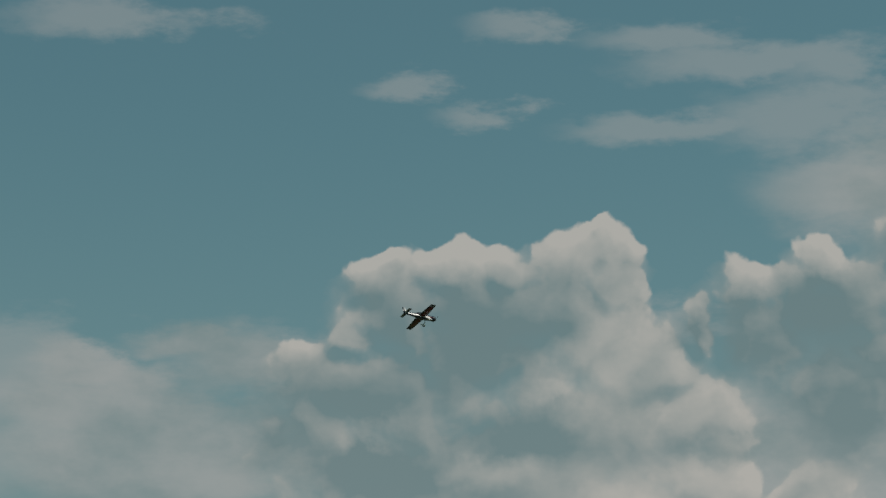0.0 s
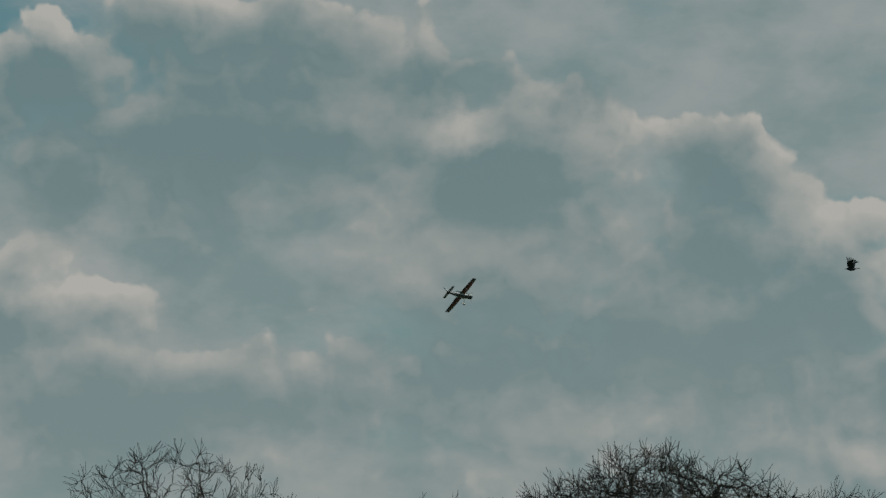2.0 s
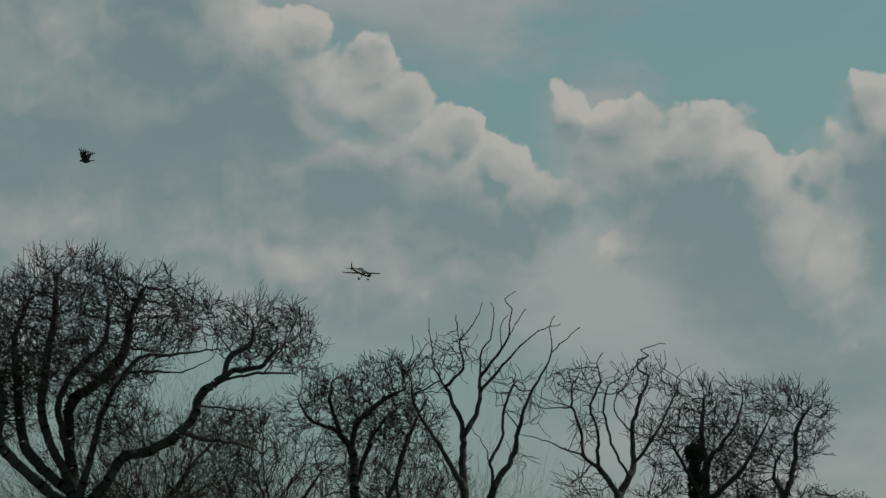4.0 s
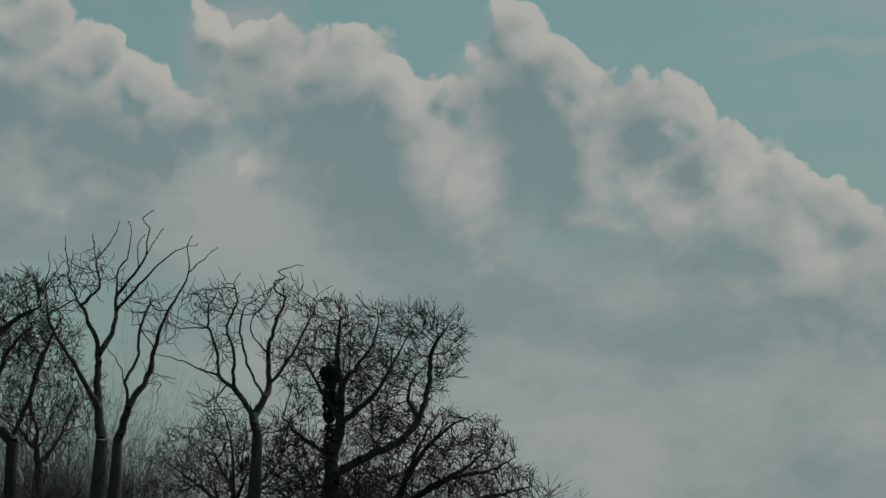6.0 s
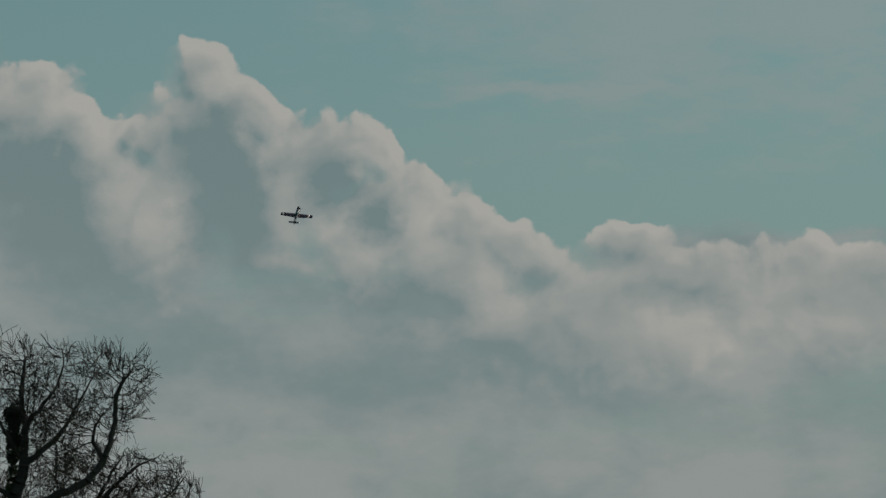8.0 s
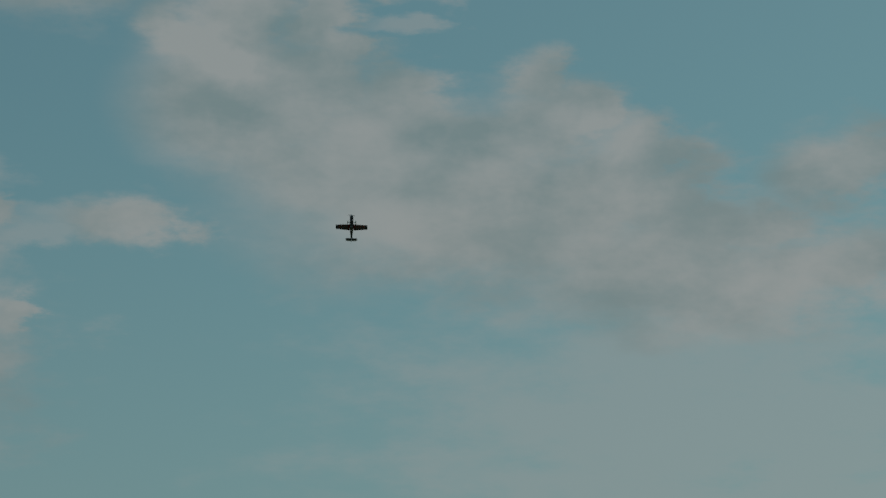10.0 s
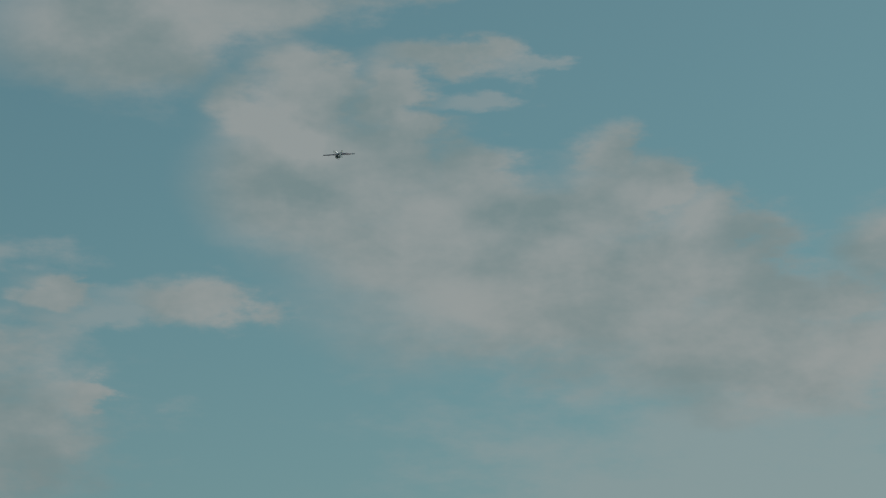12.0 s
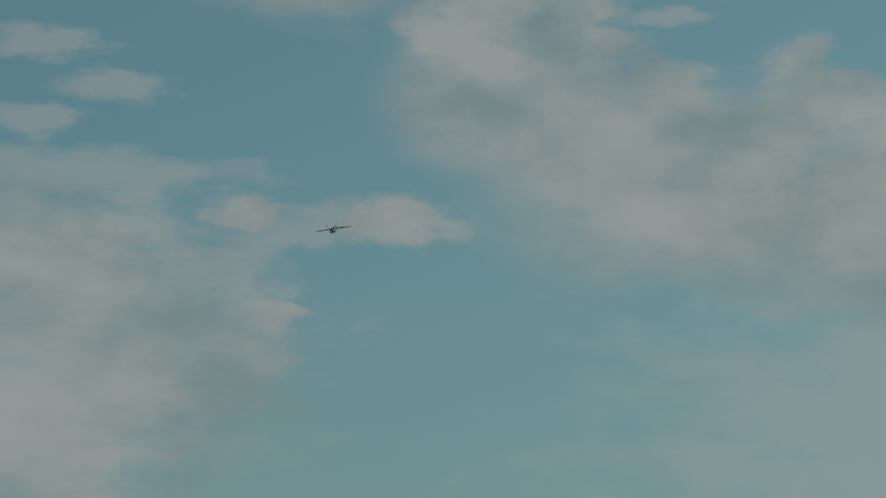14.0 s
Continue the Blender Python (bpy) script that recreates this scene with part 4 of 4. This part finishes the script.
def make_crow():
    """Beak along +y, about half a metre long."""
    crow = tagged(new("crow"), "black crow in flapping flight", "bird", "crows")
    part("body", loft([oval(y, z, w, h, 12) for y, z, w, h in ((0.20, 0.03, 0.016, 0.018), (0.165, 0.03, 0.034, 0.036), (0.12, 0.022, 0.036, 0.038), (0.05, 0.0, 0.056, 0.058), (-0.05, -0.004, 0.058, 0.056), (-0.13, 0.0, 0.034, 0.032), (-0.18, 0.004, 0.018, 0.012))]), FEATHER, crow, "", True)
    part("beak", loft([oval(0.195, 0.028, 0.011, 0.012, 8), oval(0.23, 0.022, 0.007, 0.008, 8), oval(0.255, 0.016, 0.002, 0.002, 8)]), HORN, crow, "", True)
    part("tail", loft([[(-w, y, z - 0.004), (w, y, z - 0.004), (w, y, z + 0.004), (-w, y, z + 0.004)] for y, z, w in ((-0.15, 0.004, 0.02), (-0.22, 0.006, 0.045), (-0.29, 0.008, 0.06), (-0.305, 0.008, 0.045))]), FEATHER, crow)
    crow.scale = (0.88, 0.88, 0.88)
    wings = []
    for side in (-1, 1):
        wing = part("wing", loft([[(side * x, lead, z), (side * x, (lead + trail) / 2, z + 0.014), (side * x, trail, z), (side * x, (lead + trail) / 2, z - 0.004)]
                                  for x, lead, trail, z in ((0.0, 0.10, -0.09, 0), (0.10, 0.13, -0.10, 0.012), (0.20, 0.12, -0.10, 0.016), (0.28, 0.09, -0.10, 0.014))]), FEATHER, crow)
        wing.location = (side * 0.035, 0.0, 0.03)
        for k in range(5):
            a = radians(10 + 16 * k)
            tip = Vector((side * math.cos(a) * 0.20, 0.06 - math.sin(a) * 0.20, 0.0))
            root = Vector((side * 0.25, 0.055 - 0.035 * k, 0.012))
            across = Vector((tip.y * side, -tip.x * side, 0)).normalized() * 0.018
            part("flight_feather", loft([[root + across, root - across, root - across + Vector((0, 0, 0.005)), root + across + Vector((0, 0, 0.005))],
                                         [root + tip * 0.7 + across, root + tip * 0.7 - across, root + tip * 0.7 - across + Vector((0, 0, 0.004)), root + tip * 0.7 + across + Vector((0, 0, 0.004))],
                                         [root + tip + across * 0.3, root + tip - across * 0.3, root + tip - across * 0.3 + Vector((0, 0, 0.003)), root + tip + across * 0.3 + Vector((0, 0, 0.003))]]), FEATHER, wing)
        wings.append(wing)
    return crow, wings


plane, propeller = make_plane()
crow_a, wings_a = make_crow()
crow_b, wings_b = make_crow()


def flap(wings, beats):
    """Key a crow's wings: rows of seconds and the degrees by which they are raised."""
    for side, wing in zip((-1, 1), wings):
        walk(wing, [(t, pose(side * 0.035, 0, 0.03, 0, -side * up, 0)) for t, up in beats])


def beating(start, end, period, low, high, first=0.0):
    """Even wing beats between two times, at rest outside them."""
    rows, t = [(0.0, low)], start
    while t < end:
        rows.append((round(t, 2), low + (high - low) * (0.5 + 0.5 * math.cos(2 * math.pi * (t - first) / period))))
        t += period / 6
    return rows + [(14.0, low)]


def motions():
    walk(plane, [
        (0, pose(-0.79, 108.11, 29.17, -0.5, -21.7, -53.2)),
        (0.5, pose(7.37, 106.96, 27.06, 0.4, -30.5, -52.3)),
        (1, pose(14.32, 105.29, 25.18, 1.7, -37.8, -51.3)),
        (1.5, pose(21.21, 104.52, 23.35, 2.9, -43.8, -52.0)),
        (2, pose(27.27, 103.47, 21.56, 2.8, -40.3, -53.2)),
        (2.5, pose(32.59, 103.62, 20.13, 4.0, -32.8, -53.6)),
        (3, pose(37.33, 103.75, 18.62, 4.5, -21.7, -52.7)),
        (3.5, pose(41.75, 105.34, 17.57, 0.5, -4.3, -53.2)),
        (4, pose(46.30, 106.87, 16.66, -3.2, 5.3, -55.5)),
        (4.2, pose(48.17, 107.82, 16.34, -2.5, 7.0, -54.3)),
        (5.25, pose(59.65, 116.07, 15.66, 5.9, -0.3, -53.1)),
        (6.3, pose(71.12, 121.85, 14.49, 6.9, 1.4, -47.1)),
        (6.5, pose(73.43, 123.14, 14.56, 6.2, 1.0, -46.0)),
        (6.8, pose(76.49, 124.00, 15.11, 14.2, 1.0, -44.7)),
        (7, pose(79.01, 125.29, 15.38, 20.9, 1.4, -47.5)),
        (7.5, pose(84.29, 127.71, 17.94, 26.3, 3.9, -49.3)),
        (8, pose(88.06, 127.76, 22.63, 45.7, 6.8, -42.8)),
        (8.5, pose(89.32, 125.85, 28.14, 63.5, 7.7, -37.6)),
        (9, pose(89.65, 124.01, 34.81, 71.8, 6.9, -35.5)),
        (9.2, pose(89.47, 123.40, 37.47, 75.2, 4.7, -35.3)),
        (9.8, pose(89.31, 124.77, 44.72, 111.1, 1.8, -37.1)),
        (10.25, pose(87.77, 123.88, 50.10, 144.1, 1.8, -38.5)),
        (10.8, pose(86.39, 123.01, 54.59, -178.6, 3.9, -40.0)),
        (11.3, pose(84.25, 121.41, 53.37, -152.6, 4.1, -40.2)),
        (11.5, pose(83.86, 121.61, 53.55, -151.4, 3.2, -41.9)),
        (12, pose(82.42, 122.69, 53.31, -151.1, 0.5, -45.6)),
        (12.5, pose(79.59, 121.92, 51.43, -150.3, -2.5, -49.2)),
        (13, pose(76.79, 121.50, 48.78, -151.0, -2.9, -47.1)),
        (13.5, pose(73.92, 121.27, 45.84, -153.1, -4.5, -45.7)),
        (14, pose(69.45, 119.36, 42.28, -154.1, -5.4, -44.6)),
    ])
    walk(crow_a, [
        (0, pose(69.11, 79.97, 13.71, 0.0, 0, 50.4)),
        (2, pose(36.00, 89.24, 20.18, 0.0, 0, 50.4)),
        (2.2, pose(32.46, 90.29, 21.56, 0.0, 0, 50.4)),
        (2.4, pose(29.18, 91.30, 21.99, 0.0, 0, 50.4)),
        (2.5, pose(28.02, 91.69, 21.92, 0.0, 0, 50.4)),
        (2.6, pose(25.96, 92.13, 22.62, 0.0, 0, 50.4)),
        (2.8, pose(22.60, 92.94, 22.94, 0.0, 0, 50.4)),
        (14, pose(-162.81, 144.85, 59.17, 0.0, 0, 50.4)),
    ])
    walk(crow_b, [
        (0, pose(82.91, 55.85, 18.23, 0.0, 0, 42.4)),
        (3, pose(40.89, 74.25, 16.11, 0.0, 0, 42.4)),
        (3.1, pose(39.73, 74.93, 15.88, 0.0, 0, 42.4)),
        (3.3, pose(36.96, 76.32, 15.95, 0.0, 0, 42.4)),
        (3.5, pose(34.33, 77.52, 16.00, 0.0, 0, 42.4)),
        (3.7, pose(31.58, 78.73, 15.76, 0.0, 0, 42.4)),
        (3.9, pose(28.67, 79.86, 15.60, 0.0, 0, 42.4)),
        (4, pose(26.76, 80.53, 15.55, 0.0, 0, 42.4)),
        (4.1, pose(25.64, 80.98, 15.03, 0.0, 0, 42.4)),
        (14, pose(-113.05, 141.71, 8.06, 0.0, 0, 42.4)),
    ])
    flap(wings_a, beating(1.5, 3.2, 0.2, -55, 58, 2.61))
    flap(wings_b, beating(2.7, 4.6, 0.2, -45, 52, 3.61))
    walk(propeller, [(round(0.05 * k, 2), pose(0, 0.755, 0, 0, (80 * k) % 360, 0)) for k in range(281)])


motions()
